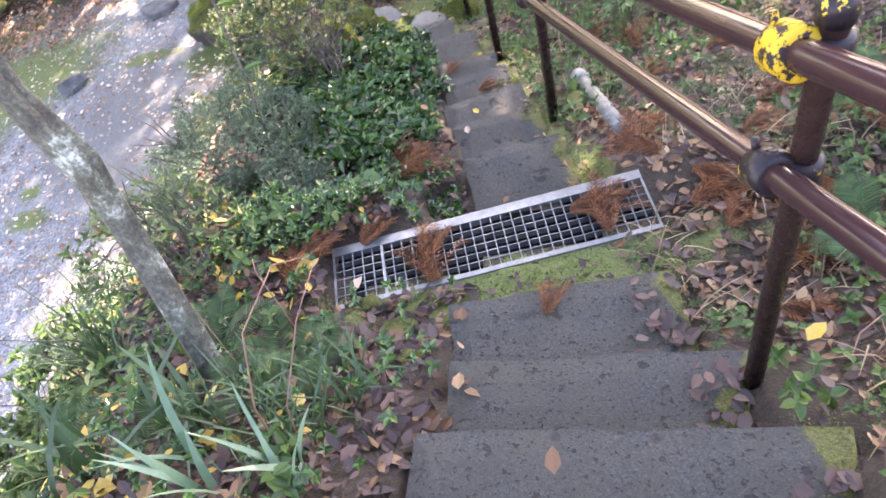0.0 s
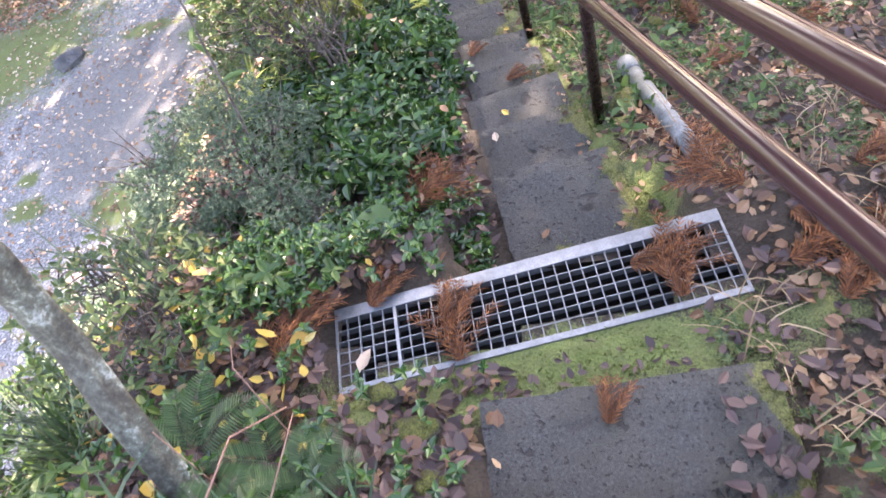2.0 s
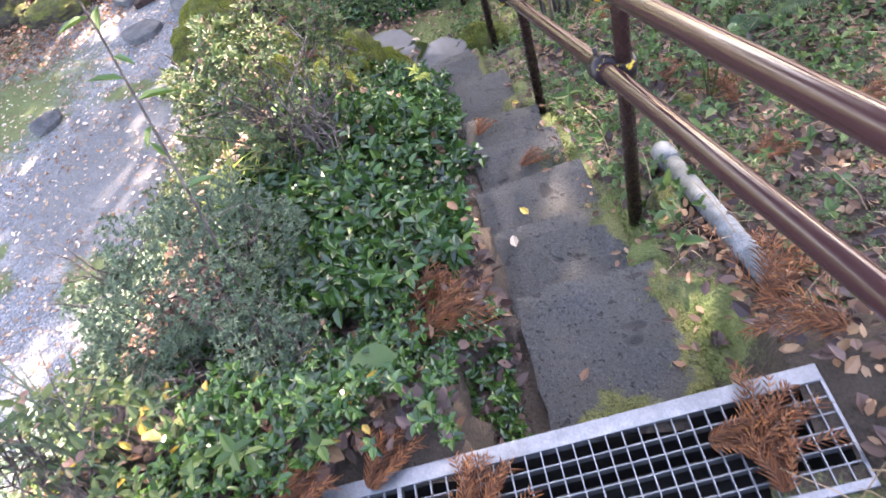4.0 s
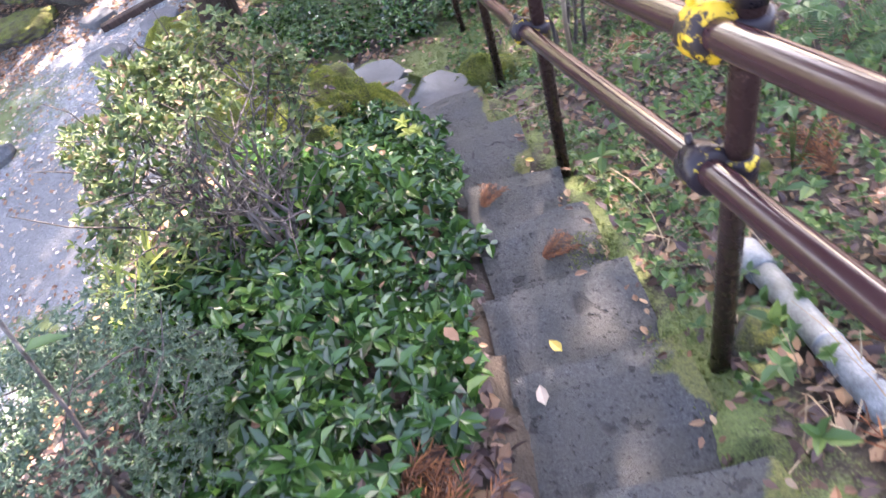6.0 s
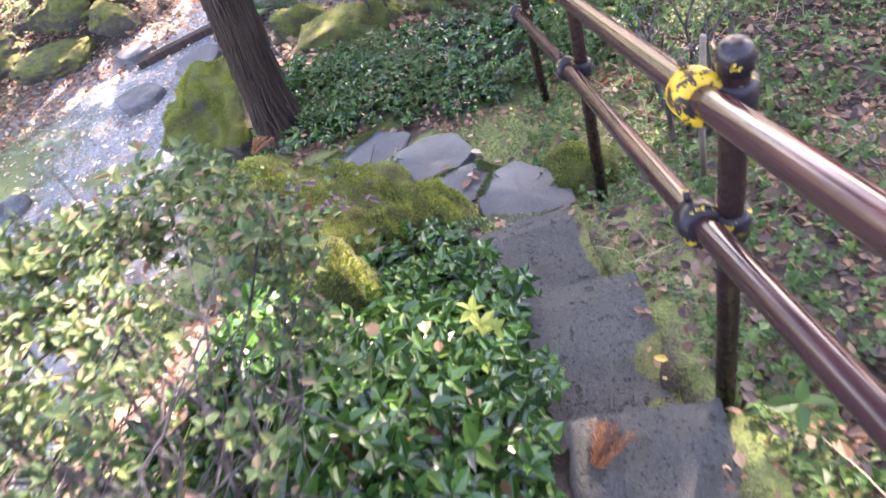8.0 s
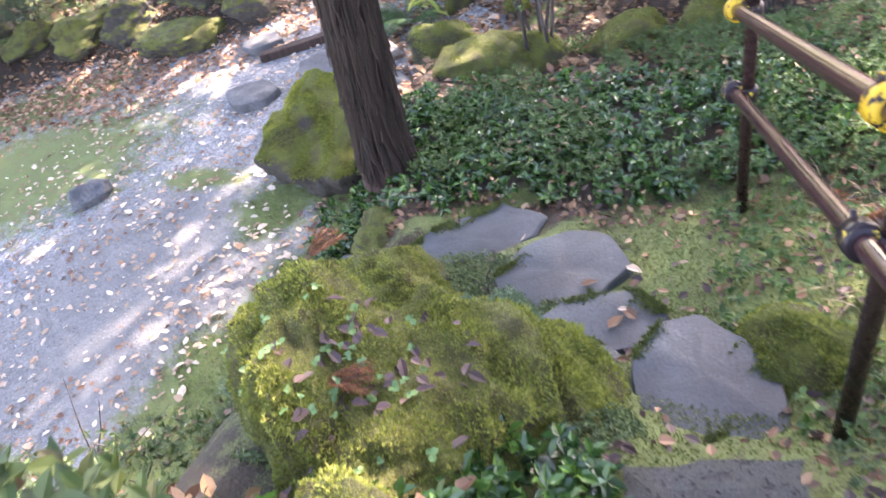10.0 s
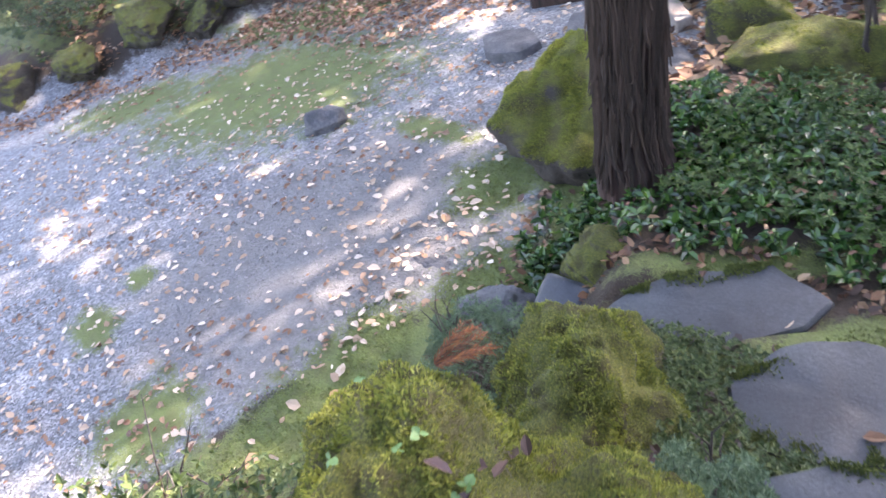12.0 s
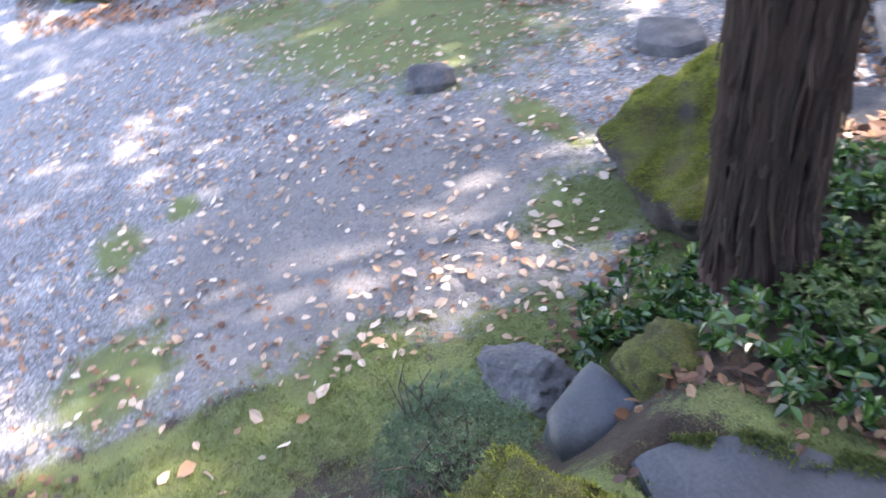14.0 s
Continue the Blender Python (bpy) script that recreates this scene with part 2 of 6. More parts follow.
M_COVER = leafy("cover_leaf", [(0.0, (0.006, 0.022, 0.008)), (0.45, (0.022, 0.08, 0.018)), (0.8, (0.055, 0.14, 0.026)), (0.95, (0.13, 0.2, 0.05)), (1.0, (0.2, 0.09, 0.04))], 0.2, 0.15)
M_AZALEA = leafy("azalea_leaf", [(0.0, (0.022, 0.05, 0.016)), (0.5, (0.055, 0.105, 0.028)), (0.76, (0.125, 0.165, 0.04)), (0.87, (0.18, 0.1, 0.075)), (1.0, (0.27, 0.16, 0.14))], 0.6, 0.2)
M_BOX = leafy("box_leaf", [(0.0, (0.02, 0.05, 0.03)), (0.6, (0.052, 0.105, 0.06)), (1.0, (0.12, 0.185, 0.1))], 0.5, 0.2)
M_HEATHER = leafy("heather_leaf", [(0.0, (0.035, 0.08, 0.045)), (0.6, (0.085, 0.16, 0.085)), (1.0, (0.18, 0.27, 0.15))], 0.5, 0.25)
M_GRASS = leafy("grass_blade", [(0.0, (0.013, 0.038, 0.014)), (0.7, (0.036, 0.09, 0.03)), (1.0, (0.11, 0.19, 0.1))], 0.45, 0.25)
M_HERB = leafy("herb_leaf", [(0.0, (0.025, 0.065, 0.016)), (0.6, (0.06, 0.135, 0.03)), (1.0, (0.17, 0.24, 0.06))], 0.5, 0.3)
M_FERN = leafy("fern_leaf", [(0.0, (0.03, 0.08, 0.035)), (0.7, (0.08, 0.16, 0.065)), (1.0, (0.17, 0.24, 0.1))], 0.55, 0.3)
M_LITTER = leafy("fallen_leaf", [(0.0, (0.022, 0.012, 0.01)), (0.35, (0.07, 0.033, 0.022)), (0.62, (0.19, 0.095, 0.048)), (0.85, (0.34, 0.215, 0.12)), (1.0, (0.58, 0.47, 0.34))], 0.6, 0.2)
M_DRIFT = leafy("drifted_leaf", [(0.0, (0.07, 0.03, 0.02)), (0.35, (0.19, 0.09, 0.05)), (0.7, (0.36, 0.2, 0.12)), (1.0, (0.6, 0.44, 0.32))], 0.6, 0.2)
M_PALE = leafy("pale_fallen_leaf", [(0.0, (0.16, 0.08, 0.05)), (0.3, (0.38, 0.25, 0.16)), (0.65, (0.6, 0.48, 0.37)), (1.0, (0.76, 0.7, 0.6))], 0.6, 0.2)
M_YLEAF = leafy("yellow_leaf", [(0.0, (0.4, 0.24, 0.04)), (0.6, (0.6, 0.43, 0.08)), (1.0, (0.7, 0.58, 0.26))], 0.5, 0.35)
M_FROND = leafy("dead_cedar_frond", [(0.0, (0.05, 0.018, 0.01)), (0.5, (0.16, 0.055, 0.022)), (1.0, (0.42, 0.17, 0.055))], 0.7, 0.15)
M_MOSS = moss_material()
M_TURF = leafy("turf_moss", [(0.0, (0.04, 0.065, 0.014)), (0.6, (0.105, 0.145, 0.03)), (1.0, (0.21, 0.23, 0.065))], 0.75, 0.2)
M_DEAD = leafy("dead_leaf", [(0.0, (0.022, 0.013, 0.014)), (0.5, (0.065, 0.036, 0.036)), (0.85, (0.13, 0.075, 0.06)), (1.0, (0.22, 0.14, 0.1))], 0.6, 0.1)
M_PALEROCK = surface("pale_rock", [(0.3, (0.024, 0.028, 0.032)), (0.5, (0.062, 0.068, 0.075)), (0.62, (0.11, 0.115, 0.12)), (0.75, (0.075, 0.085, 0.04))], 6, 0.85, 0.6, 0.02, fine=50)
M_GRIT = leafy("grit", [(0.0, (0.05, 0.05, 0.053)), (0.5, (0.15, 0.152, 0.158)), (0.85, (0.28, 0.28, 0.285)), (1.0, (0.45, 0.44, 0.43))], 0.85, 0.0)
M_SHOOT = leafy("young_leaf", [(0.0, (0.13, 0.2, 0.03)), (1.0, (0.38, 0.43, 0.1))], 0.45, 0.35)
M_DRY = leafy("dry_grass", [(0.0, (0.14, 0.09, 0.05)), (0.6, (0.3, 0.21, 0.12)), (1.0, (0.5, 0.4, 0.26))], 0.7, 0.2)
M_GREEN = leafy("fresh_leaf", [(0.0, (0.022, 0.06, 0.014)), (0.6, (0.052, 0.12, 0.024)), (1.0, (0.12, 0.185, 0.042))], 0.5, 0.25)
M_TIMBER = surface("weathered_timber", [(0.3, (0.07, 0.055, 0.045)), (0.7, (0.3, 0.27, 0.24))], 8, 0.85, 0.5)
M_BAMBOO = surface("old_bamboo", [(0.3, (0.08, 0.06, 0.045)), (0.7, (0.26, 0.2, 0.14))], 6, 0.7, 0.3)
M_CANOPY = leafy("canopy_leaf", [(0.0, (0.02, 0.06, 0.015)), (0.6, (0.06, 0.14, 0.03)), (1.0, (0.2, 0.22, 0.05))], 0.5, 0.3)


# ---- building helpers ----
rng = np.random.default_rng(7)


def mesh_from(name, verts, faces, material, smooth=False):
    me = bpy.data.meshes.new(name)
    me.from_pydata([tuple(v) for v in verts], [], [tuple(f) for f in faces])
    me.materials.append(material)
    if smooth:
        me.polygons.foreach_set("use_smooth", [True] * len(me.polygons))
    me.update()
    return me


def part(name, bm, material, parent=None, label="", smooth=False):
    """Links a bmesh as one mesh object under a thing or a part."""
    me = bpy.data.meshes.new(name)
    bm.normal_update()
    bm.to_mesh(me)
    bm.free()
    me.materials.append(material)
    if smooth:
        me.polygons.foreach_set("use_smooth", [True] * len(me.polygons))
    ob = new(name, me)
    if parent is not None:
        ob.parent = parent
    if label:
        tagged(ob, label)
    return ob


def empty(name, m=None):
    ob = new(name)
    if m is not None:
        ob.matrix_world = m
        bpy.context.view_layer.update()
    return ob


def unit(a):
    return a / np.maximum(np.linalg.norm(a, axis=-1, keepdims=True), 1e-9)


def leaf_data(P, D, U, L, W, fold=0.25, curl=0.15):
    """Folded leaf blades: base points P, directions D, upward sides U, lengths L and widths W."""
    P, D, U = np.asarray(P, float), unit(np.asarray(D, float)), np.asarray(U, float)
    n = len(P)
    L, W = np.broadcast_to(L, n)[:, None], np.broadcast_to(W, n)[:, None]
    S = unit(np.cross(D, U))
    U = unit(np.cross(S, D))
    up, half = U * W * fold, S * W * 0.5
    tip = P + D * L - U * L * curl
    a, b = P + D * L * 0.3, P + D * L * 0.68 - U * L * curl * 0.4
    V = np.stack([P, a - half + up, b - half * 0.8 + up, tip, b + half * 0.8 + up, a + half + up], 1).reshape(-1, 3)
    i = np.arange(n)[:, None] * 6
    F = np.concatenate([i + [0, 1, 2, 3], i + [3, 4, 5, 0]], 0)
    return V, F


def join_data(parts):
    vs, fs, k = [], [], 0
    for V, F in parts:
        vs.append(V)
        fs.extend((np.asarray(F) + k).tolist())
        k += len(V)
    return np.concatenate(vs), fs


def stuff(name, V, F, material, label, category, group=""):
    ob = new(name, mesh_from(name, V, F, material))
    return tagged(ob, label, category, group, "stuff")


def tube(bm, pts, radii, sides=8, cap=True):
    """A tapered tube along a polyline."""
    pts = [Vector(p) for p in pts]
    rings, side = [], None
    for i, p in enumerate(pts):
        d = (pts[min(i + 1, len(pts) - 1)] - pts[max(i - 1, 0)]).normalized()
        if side is None:
            side = d.orthogonal().normalized()
        side = (side - d * side.dot(d)).normalized()
        other = d.cross(side)
        r = radii[i] if hasattr(radii, "__len__") else radii
        rings.append([bm.verts.new(p + (side * math.cos(a) + other * math.sin(a)) * r) for a in [2 * math.pi * k / sides for k in range(sides)]])
    for a, b in zip(rings, rings[1:]):
        for k in range(sides):
            bm.faces.new((a[k], a[(k + 1) % sides], b[(k + 1) % sides], b[k]))
    if cap:
        bm.faces.new(rings[0][::-1])
        bm.faces.new(rings[-1])
    return bm


def box(bm, lo, hi, bevel=0.0):
    r = bmesh.ops.create_cube(bm, size=1)
    c = (Vector(lo) + Vector(hi)) / 2
    s = Vector(hi) - Vector(lo)
    for v in r["verts"]:
        v.co = Vector((v.co.x * s.x, v.co.y * s.y, v.co.z * s.z)) + c
    if bevel:
        bmesh.ops.bevel(bm, geom=[e for e in bm.edges if e.verts[0] in r["verts"]], offset=bevel, segments=2, affect="EDGES", profile=0.5)
    return bm


# ---- lie of the land ----
STAIR_Z = np.array([(-4, 1.9), (0, 0.1), (0.8, -0.34), (1.1, -0.5), (1.43, -0.64), (1.52, -0.66), (2.06, -0.7), (2.25, -0.86), (2.6, -1.03), (3.0, -1.21), (3.4, -1.37), (3.8, -1.55), (4.2, -1.72), (4.8, -1.95), (5.3, -2.17), (5.75, -2.5), (6.2, -2.75), (6.5, -2.81), (6.9, -2.9), (7.2, -2.97), (8.0, -3.02), (9.3, -3.3), (11, -3.45), (20, -3.2)])
STAIR_X = np.array([(-4, 0.6), (0, 0.12), (1.4, -0.05), (2.6, -0.19), (3.4, -0.36), (4.2, -0.5), (4.8, -0.68), (5.3, -0.9), (6.3, -1.45), (7, -1.95), (9, -2.3), (20, -2.6)])
EDGE_X = np.array([(-4, -5.2), (0, -4.9), (3, -4.6), (5, -4.15), (6, -3.85), (6.6, -3.55), (7.2, -3.3), (7.7, -3.75), (8.4, -3.9), (8.9, -3.4), (9.6, -2.7), (11, -2.2), (20, -2.0)])
BANK_X = np.array([(-4, -4.6), (0, -4.4), (3, -4.1), (5, -3.5), (6, -3.15), (6.6, -3.0), (7.2, -3.1), (7.7, -3.5), (8.4, -3.8), (8.9, -3.4), (9.6, -2.7), (11, -2.2), (20, -2.0)])
BED_A = np.array([(-4, 0.9), (3.5, 1.0), (5.2, 1.0), (6.0, 0.55), (6.8, 0.35), (8, 0.6), (20, 0.1)])


FAR_LINE = np.array([(-30, -8.0), (-11.2, 6.3), (-9.9, 7.75), (-9.0, 9.3), (-8.0, 9.95), (-6.5, 10.15), (-5.6, 10.6), (-4.5, 12.0)])


def at(table, y):
    return np.interp(y, table[:, 0], table[:, 1])


def smooth01(x):
    x = np.clip(x, 0, 1)
    return x * x * (3 - 2 * x)


def waves(x, y, s, k=0):
    return (np.sin(x * s * 1.3 + 1.7 * k + 1.9 * np.sin(y * s * 0.7 + k)) + np.sin(y * s * 1.1 + 2.3 * k + 1.6 * np.sin(x * s * 0.9 - k))) * 0.5


def gravel_z(x, y):
    return -3.5 + 0.06 * (np.clip(x, -9, -2) + 4.2)


def far_bank(x, y):
    """How far behind the row of rocks on the gravel's far side a place lies."""
    return (y - np.interp(x, FAR_LINE[:, 0], FAR_LINE[:, 1])) * 0.75 + 0.1 * waves(x, y, 1.4)


def land(x, y):
    x, y = np.asarray(x, float), np.asarray(y, float)
    zs, xs, xe, a0 = at(STAIR_Z, y) - 0.03, at(STAIR_X, y), at(BANK_X, y), at(BED_A, y)
    gz = gravel_z(x, y)
    left = xs - 0.3 - x
    span = np.maximum(xs - 0.3 - xe, a0 + 0.3)
    t = smooth01((left - a0) / (span - a0))
    zl = (zs + (0.03 + 0.2 * np.exp(-((y - 3.9) / 0.9) ** 2)) * smooth01(left / 0.45)) * (1 - t) + gz * t
    right = np.maximum(x - (xs + 0.35), 0)
    zr = zs + 0.10 * right + 0.05 * waves(x, y, 1.7, 2) * smooth01(right / 0.6)
    z = np.where(left > 0, zl, zr)
    b = far_bank(x, y)
    z = np.where((b > -0.3) & (x < -4.6), z + 0.32 * smooth01((b + 0.3) / 0.9) + 0.10 * np.maximum(b - 0.3, 0), z)
    u, v = grate_local(x, y)
    z = np.where((v > GRATE_W / 2) & (v < 0.6) & (u > 0.38) & (u < 1.2), np.minimum(z, -0.99 - 0.1 * v), z)
    rough = 0.02 * waves(x, y, 5.1, 1) + 0.012 * waves(x, y, 11, 3)
    return z + rough * np.where(t > 0.97, 0.25, 1.0)


# ---- ground ----
# front left corner, front right corner, height of the tread, depth back from the front
STEPS = [((-0.62, 0.20), (0.70, 0.08), 0.02, 0.42), ((-0.55, 0.52), (0.66, 0.42), -0.15, 0.42), ((-0.48, 0.84), (0.60, 0.74), -0.30, 0.42), ((-0.40, 1.13), (0.47, 1.05), -0.45, 0.40), ((-0.43, 1.43), (0.33, 1.47), -0.60, 0.38),
         ((-0.43, 2.55), (0.05, 2.62), -1.00, 0.56), ((-0.51, 2.95), (-0.05, 3.02), -1.16, 0.43), ((-0.60, 3.33), (-0.13, 3.41), -1.32, 0.43),
         ((-0.64, 3.73), (-0.22, 3.82), -1.48, 0.44), ((-0.70, 4.13), (-0.29, 4.18), -1.65, 0.42), ((-0.86, 4.72), (-0.46, 4.79), -1.87, 0.6), ((-1.10, 5.25), (-0.66, 5.36), -2.11, 0.6)]
SLABS = [([(-2.51, 6.54), (-2.48, 6.68), (-2.38, 6.84), (-2.2, 6.98), (-2.06, 7.07), (-1.8, 7.0), (-1.83, 6.84), (-2.06, 6.6), (-2.3, 6.5)], -2.93),
         ([(-1.92, 6.43), (-1.83, 6.62), (-1.64, 6.79), (-1.43, 6.75), (-1.31, 6.58), (-1.42, 6.39), (-1.59, 6.27), (-1.77, 6.26)], -2.81),
         ([(-1.64, 6.08), (-1.53, 6.23), (-1.24, 6.32), (-1.1, 6.22), (-1.2, 6.04), (-1.45, 5.98)], -2.68),
         ([(-1.19, 5.85), (-1.11, 6.03), (-0.98, 6.08), (-0.83, 6.0), (-0.71, 5.83), (-0.69, 5.65), (-0.92, 5.55), (-1.15, 5.68)], -2.5)]
GRATE = Vector((-0.914, 1.705, -0.72))            # middle of the grating's low end
GRATE_TURN = radians(8.0)
GRATE_L, GRATE_W = 1.262, 0.307
MOSS_SPOTS = [(-7.1, 7.9, 1.35, 0.85, 0.5), (-8.0, 9.1, 1.0, 0.4, 0.5), (-8.9, 7.2, 0.7, 0.35, 0.9), (-5.75, 5.3, 0.22, 0.15, 0), (-5.9, 5.75, 0.15, 0.1, 0), (-4.6, 5.12, 0.28, 0.3, 0.4),
              (-3.35, 6.75, 0.35, 0.4, 0), (-3.7, 6.1, 0.35, 0.35, 0), (-3.75, 5.6, 0.3, 0.5, 0), (-0.75, 6.5, 0.75, 0.8, 0), (-0.5, 5.9, 0.5, 0.6, 0), (-4.0, 7.5, 0.3, 0.3, 0),
              (-0.25, 1.55, 0.7, 0.12, 0.1), (0.16, 2.35, 0.08, 0.22, 0), (0.0, 2.9, 0.12, 0.3, 0), (-1.6, 5.6, 0.9, 0.5, 0), (-4.9, 7.85, 0.4, 0.12, 0), (-0.2, 3.4, 0.1, 0.5, 0), (-0.2, 4.2, 0.12, 0.45, 0.2), (-0.4, 4.9, 0.14, 0.4, 0.2), (-1.72, 6.78, 0.1, 0.28, -0.6), (-1.4, 6.3, 0.5, 0.1, 0.1), (-2.2, 7.05, 0.4, 0.1, 0.6), (-2.3, 6.4, 0.4, 0.15, 0.2)]


def in_poly(x, y, poly):
    inside = np.zeros(np.shape(x), bool)
    for (x1, y1), (x2, y2) in zip(poly, poly[1:] + poly[:1]):
        if y1 != y2:
            inside ^= ((y1 > y) != (y2 > y)) & (x < (x2 - x1) * (y - y1) / (y2 - y1) + x1)
    return inside


def gravel_mask(x, y):
    e = at(EDGE_X, y)
    m = smooth01((e - x + 0.15) / 0.4) * smooth01((-far_bank(x, y) + 0.1) / 0.5)
    return m


def moss_mask(x, y):
    m = np.zeros_like(x)
    for cx, cy, rx, ry, a in MOSS_SPOTS:
        u, v = (x - cx) * math.cos(a) + (y - cy) * math.sin(a), -(x - cx) * math.sin(a) + (y - cy) * math.cos(a)
        m = np.maximum(m, np.clip(1.05 - 0.5 * np.sqrt((u / rx) ** 2 + (v / ry) ** 2), 0, 1))
    e = at(EDGE_X, y)
    m = np.maximum(m, 0.75 * np.exp(-((x - e - 0.15) / 0.3) ** 2))
    m = np.maximum(m, 0.62 * smooth01((far_bank(x, y) - 0.2) / 0.5) * (x < -4.5))
    return m


def axis(lo, hi, step, out):
    near = np.arange(lo, hi + 1e-6, step)
    far = []
    d = step
    v = hi
    while v < out:
        d *= 1.35
        v += d
        far.append(v)
    low, d, v = [], step, lo
    while v > -out:
        d *= 1.35
        v -= d
        low.append(v)
    return np.concatenate([low[::-1], near, far])


def grate_local(x, y):
    c, s = math.cos(GRATE_TURN), math.sin(GRATE_TURN)
    dx, dy = x - GRATE.x, y - GRATE.y
    return dx * c + dy * s, -dx * s + dy * c


def build_ground():
    gx, gy = axis(-7.6, 2.2, 0.065, 250), axis(-1.6, 10.6, 0.065, 250)
    X, Y = np.meshgrid(gx, gy)
    Z = land(X, Y)
    u, v = grate_local(X, Y)
    for fl, fr, tread, depth in STEPS:
        ux, uy = fr[0] - fl[0], fr[1] - fl[1]
        wide = math.hypot(ux, uy)
        a = ((X - fl[0]) * ux + (Y - fl[1]) * uy) / wide
        b = ((X - fl[0]) * uy - (Y - fl[1]) * ux) / wide
        under = (a > -0.02) & (a < wide + 0.0) & (b > 0.0) & (b < depth + 0.02)
        Z = np.where(under, np.minimum(Z, tread - 0.035), Z)
    for pts, top in SLABS:
        c = np.mean(pts, 0)
        Z = np.where(in_poly(c[0] + (X - c[0]) * 0.95, c[1] + (Y - c[1]) * 0.95, pts), np.minimum(Z, top - 0.03), Z)
    near = (np.abs(v) < GRATE_W / 2 + 0.05) & (u > -0.06) & (u < GRATE_L + 0.06)
    Z = np.where(near, np.minimum(Z, GRATE.z - 0.004), Z)
    hole = (np.abs(v) < GRATE_W / 2 - 0.01) & (u > 0.01) & (u < GRATE_L - 0.01)
    n, w = X.size, len(gx)
    ids = np.arange(n).reshape(X.shape)
    keep = ~(hole[:-1, :-1] & hole[1:, 1:] & hole[1:, :-1] & hole[:-1, 1:])
    F = np.stack([ids[:-1, :-1], ids[:-1, 1:], ids[1:, 1:], ids[1:, :-1]], -1)[keep]
    me = mesh_from("ground", np.stack([X, Y, Z], -1).reshape(-1, 3), F, M_GROUND, True)
    for name, mask in (("gravel", gravel_mask(X, Y)), ("moss", moss_mask(X, Y)), ("mud", np.clip(1.1 - 0.55 * np.hypot((X + 4.65) / 1.15, (Y - 6.6) / 1.25), 0, 1))):
        me.attributes.new(name, "FLOAT", "POINT").data.foreach_set("value", mask.reshape(-1).astype(np.float32))
    return tagged(new("ground", me), "gravel path, mossy soil and leaf-strewn garden slope", "ground", kind="structure")


ground = build_ground()


# ---- stone stairs ----
def stone_block(fl, fr, z, depth, thick, seed):
    """A sawn step of pitted stone with worn, uneven edges."""
    fl, fr = Vector((*fl, 0)), Vector((*fr, 0))
    u = fr - fl
    back = Vector((-u.y, u.x, 0)).normalized() * -depth
    nx, ny = max(6, int(u.length / 0.06)), max(4, int(depth / 0.07))
    bm = bmesh.new()
    grid = []
    r = random.Random(seed)
    tilt_x, tilt_y = r.uniform(-0.012, 0.012), r.uniform(-0.008, 0.012)
    for k in range(2):
        rows = []
        for j in range(ny + 1):
            row = []
            for i in range(nx + 1):
                p = fl + u * (i / nx) + back * (j / ny)
                e = min(i, nx - i, j, ny - j)
                w = noise.noise(Vector((p.x * 5 + seed, p.y * 5, k))) * 0.012
                if e == 0:
                    c = (fl + fr + back) / 2
                    p += (p - c).normalized() * (noise.noise(Vector((p.x * 9, p.y * 9, seed))) * 0.022)
                zz = z + w + tilt_x * (i / nx - 0.5) - tilt_y * (j / ny) - (0.012 if e == 0 else 0) if k == 0 else z - thick
                row.append(bm.verts.new((p.x, p.y, zz)))
            rows.append(row)
        grid.append(rows)
    top, bot = grid
    for j in range(ny):
        for i in range(nx):
            bm.faces.new((top[j][i], top[j + 1][i], top[j + 1][i + 1], top[j][i + 1]))
    rim = lambda g: [g[0][i] for i in range(nx + 1)] + [g[j][nx] for j in range(1, ny + 1)] + [g[ny][i] for i in range(nx - 1, -1, -1)] + [g[j][0] for j in range(ny - 1, 0, -1)]
    a, b = rim(top), rim(bot)
    for k in range(len(a)):
        bm.faces.new((a[k], a[(k + 1) % len(a)], b[(k + 1) % len(a)], b[k]))
    bmesh.ops.recalc_face_normals(bm, faces=bm.faces)
    for rows in grid[1:]:
        used = set(b)
        for row in rows:
            for v in row:
                if v not in used:
                    bm.verts.remove(v)
    return bm, fl, u, back


for i, (fl, fr, z, depth) in enumerate(STEPS):
    bm, o, u, back = stone_block(fl, fr, z, depth, 0.19, i * 7 + 3)
    step = part("stone_step", bm, M_STEP)
    me = step.data
    vals = []
    for v in me.vertices:
        q = v.co - o
        a, b = q.dot(u) / u.length_squared, q.dot(back) / back.length_squared
        vals.append(max(smooth01((a - 0.78 + 0.3 * noise.noise(v.co * 5)) / 0.3), smooth01((b - 0.74 + 0.25 * noise.noise(v.co * 4)) / 0.35), 0.8 if v.co.z < z - 0.1 else 0.0) * (0.98 + 0.5 * noise.noise(v.co * 6)))
    me.attributes.new("moss", "FLOAT", "POINT").data.foreach_set("value", vals)
    tagged(step, "pitted dark lava-stone stair step with mossy edges", "stone step", "steps of the garden stair")


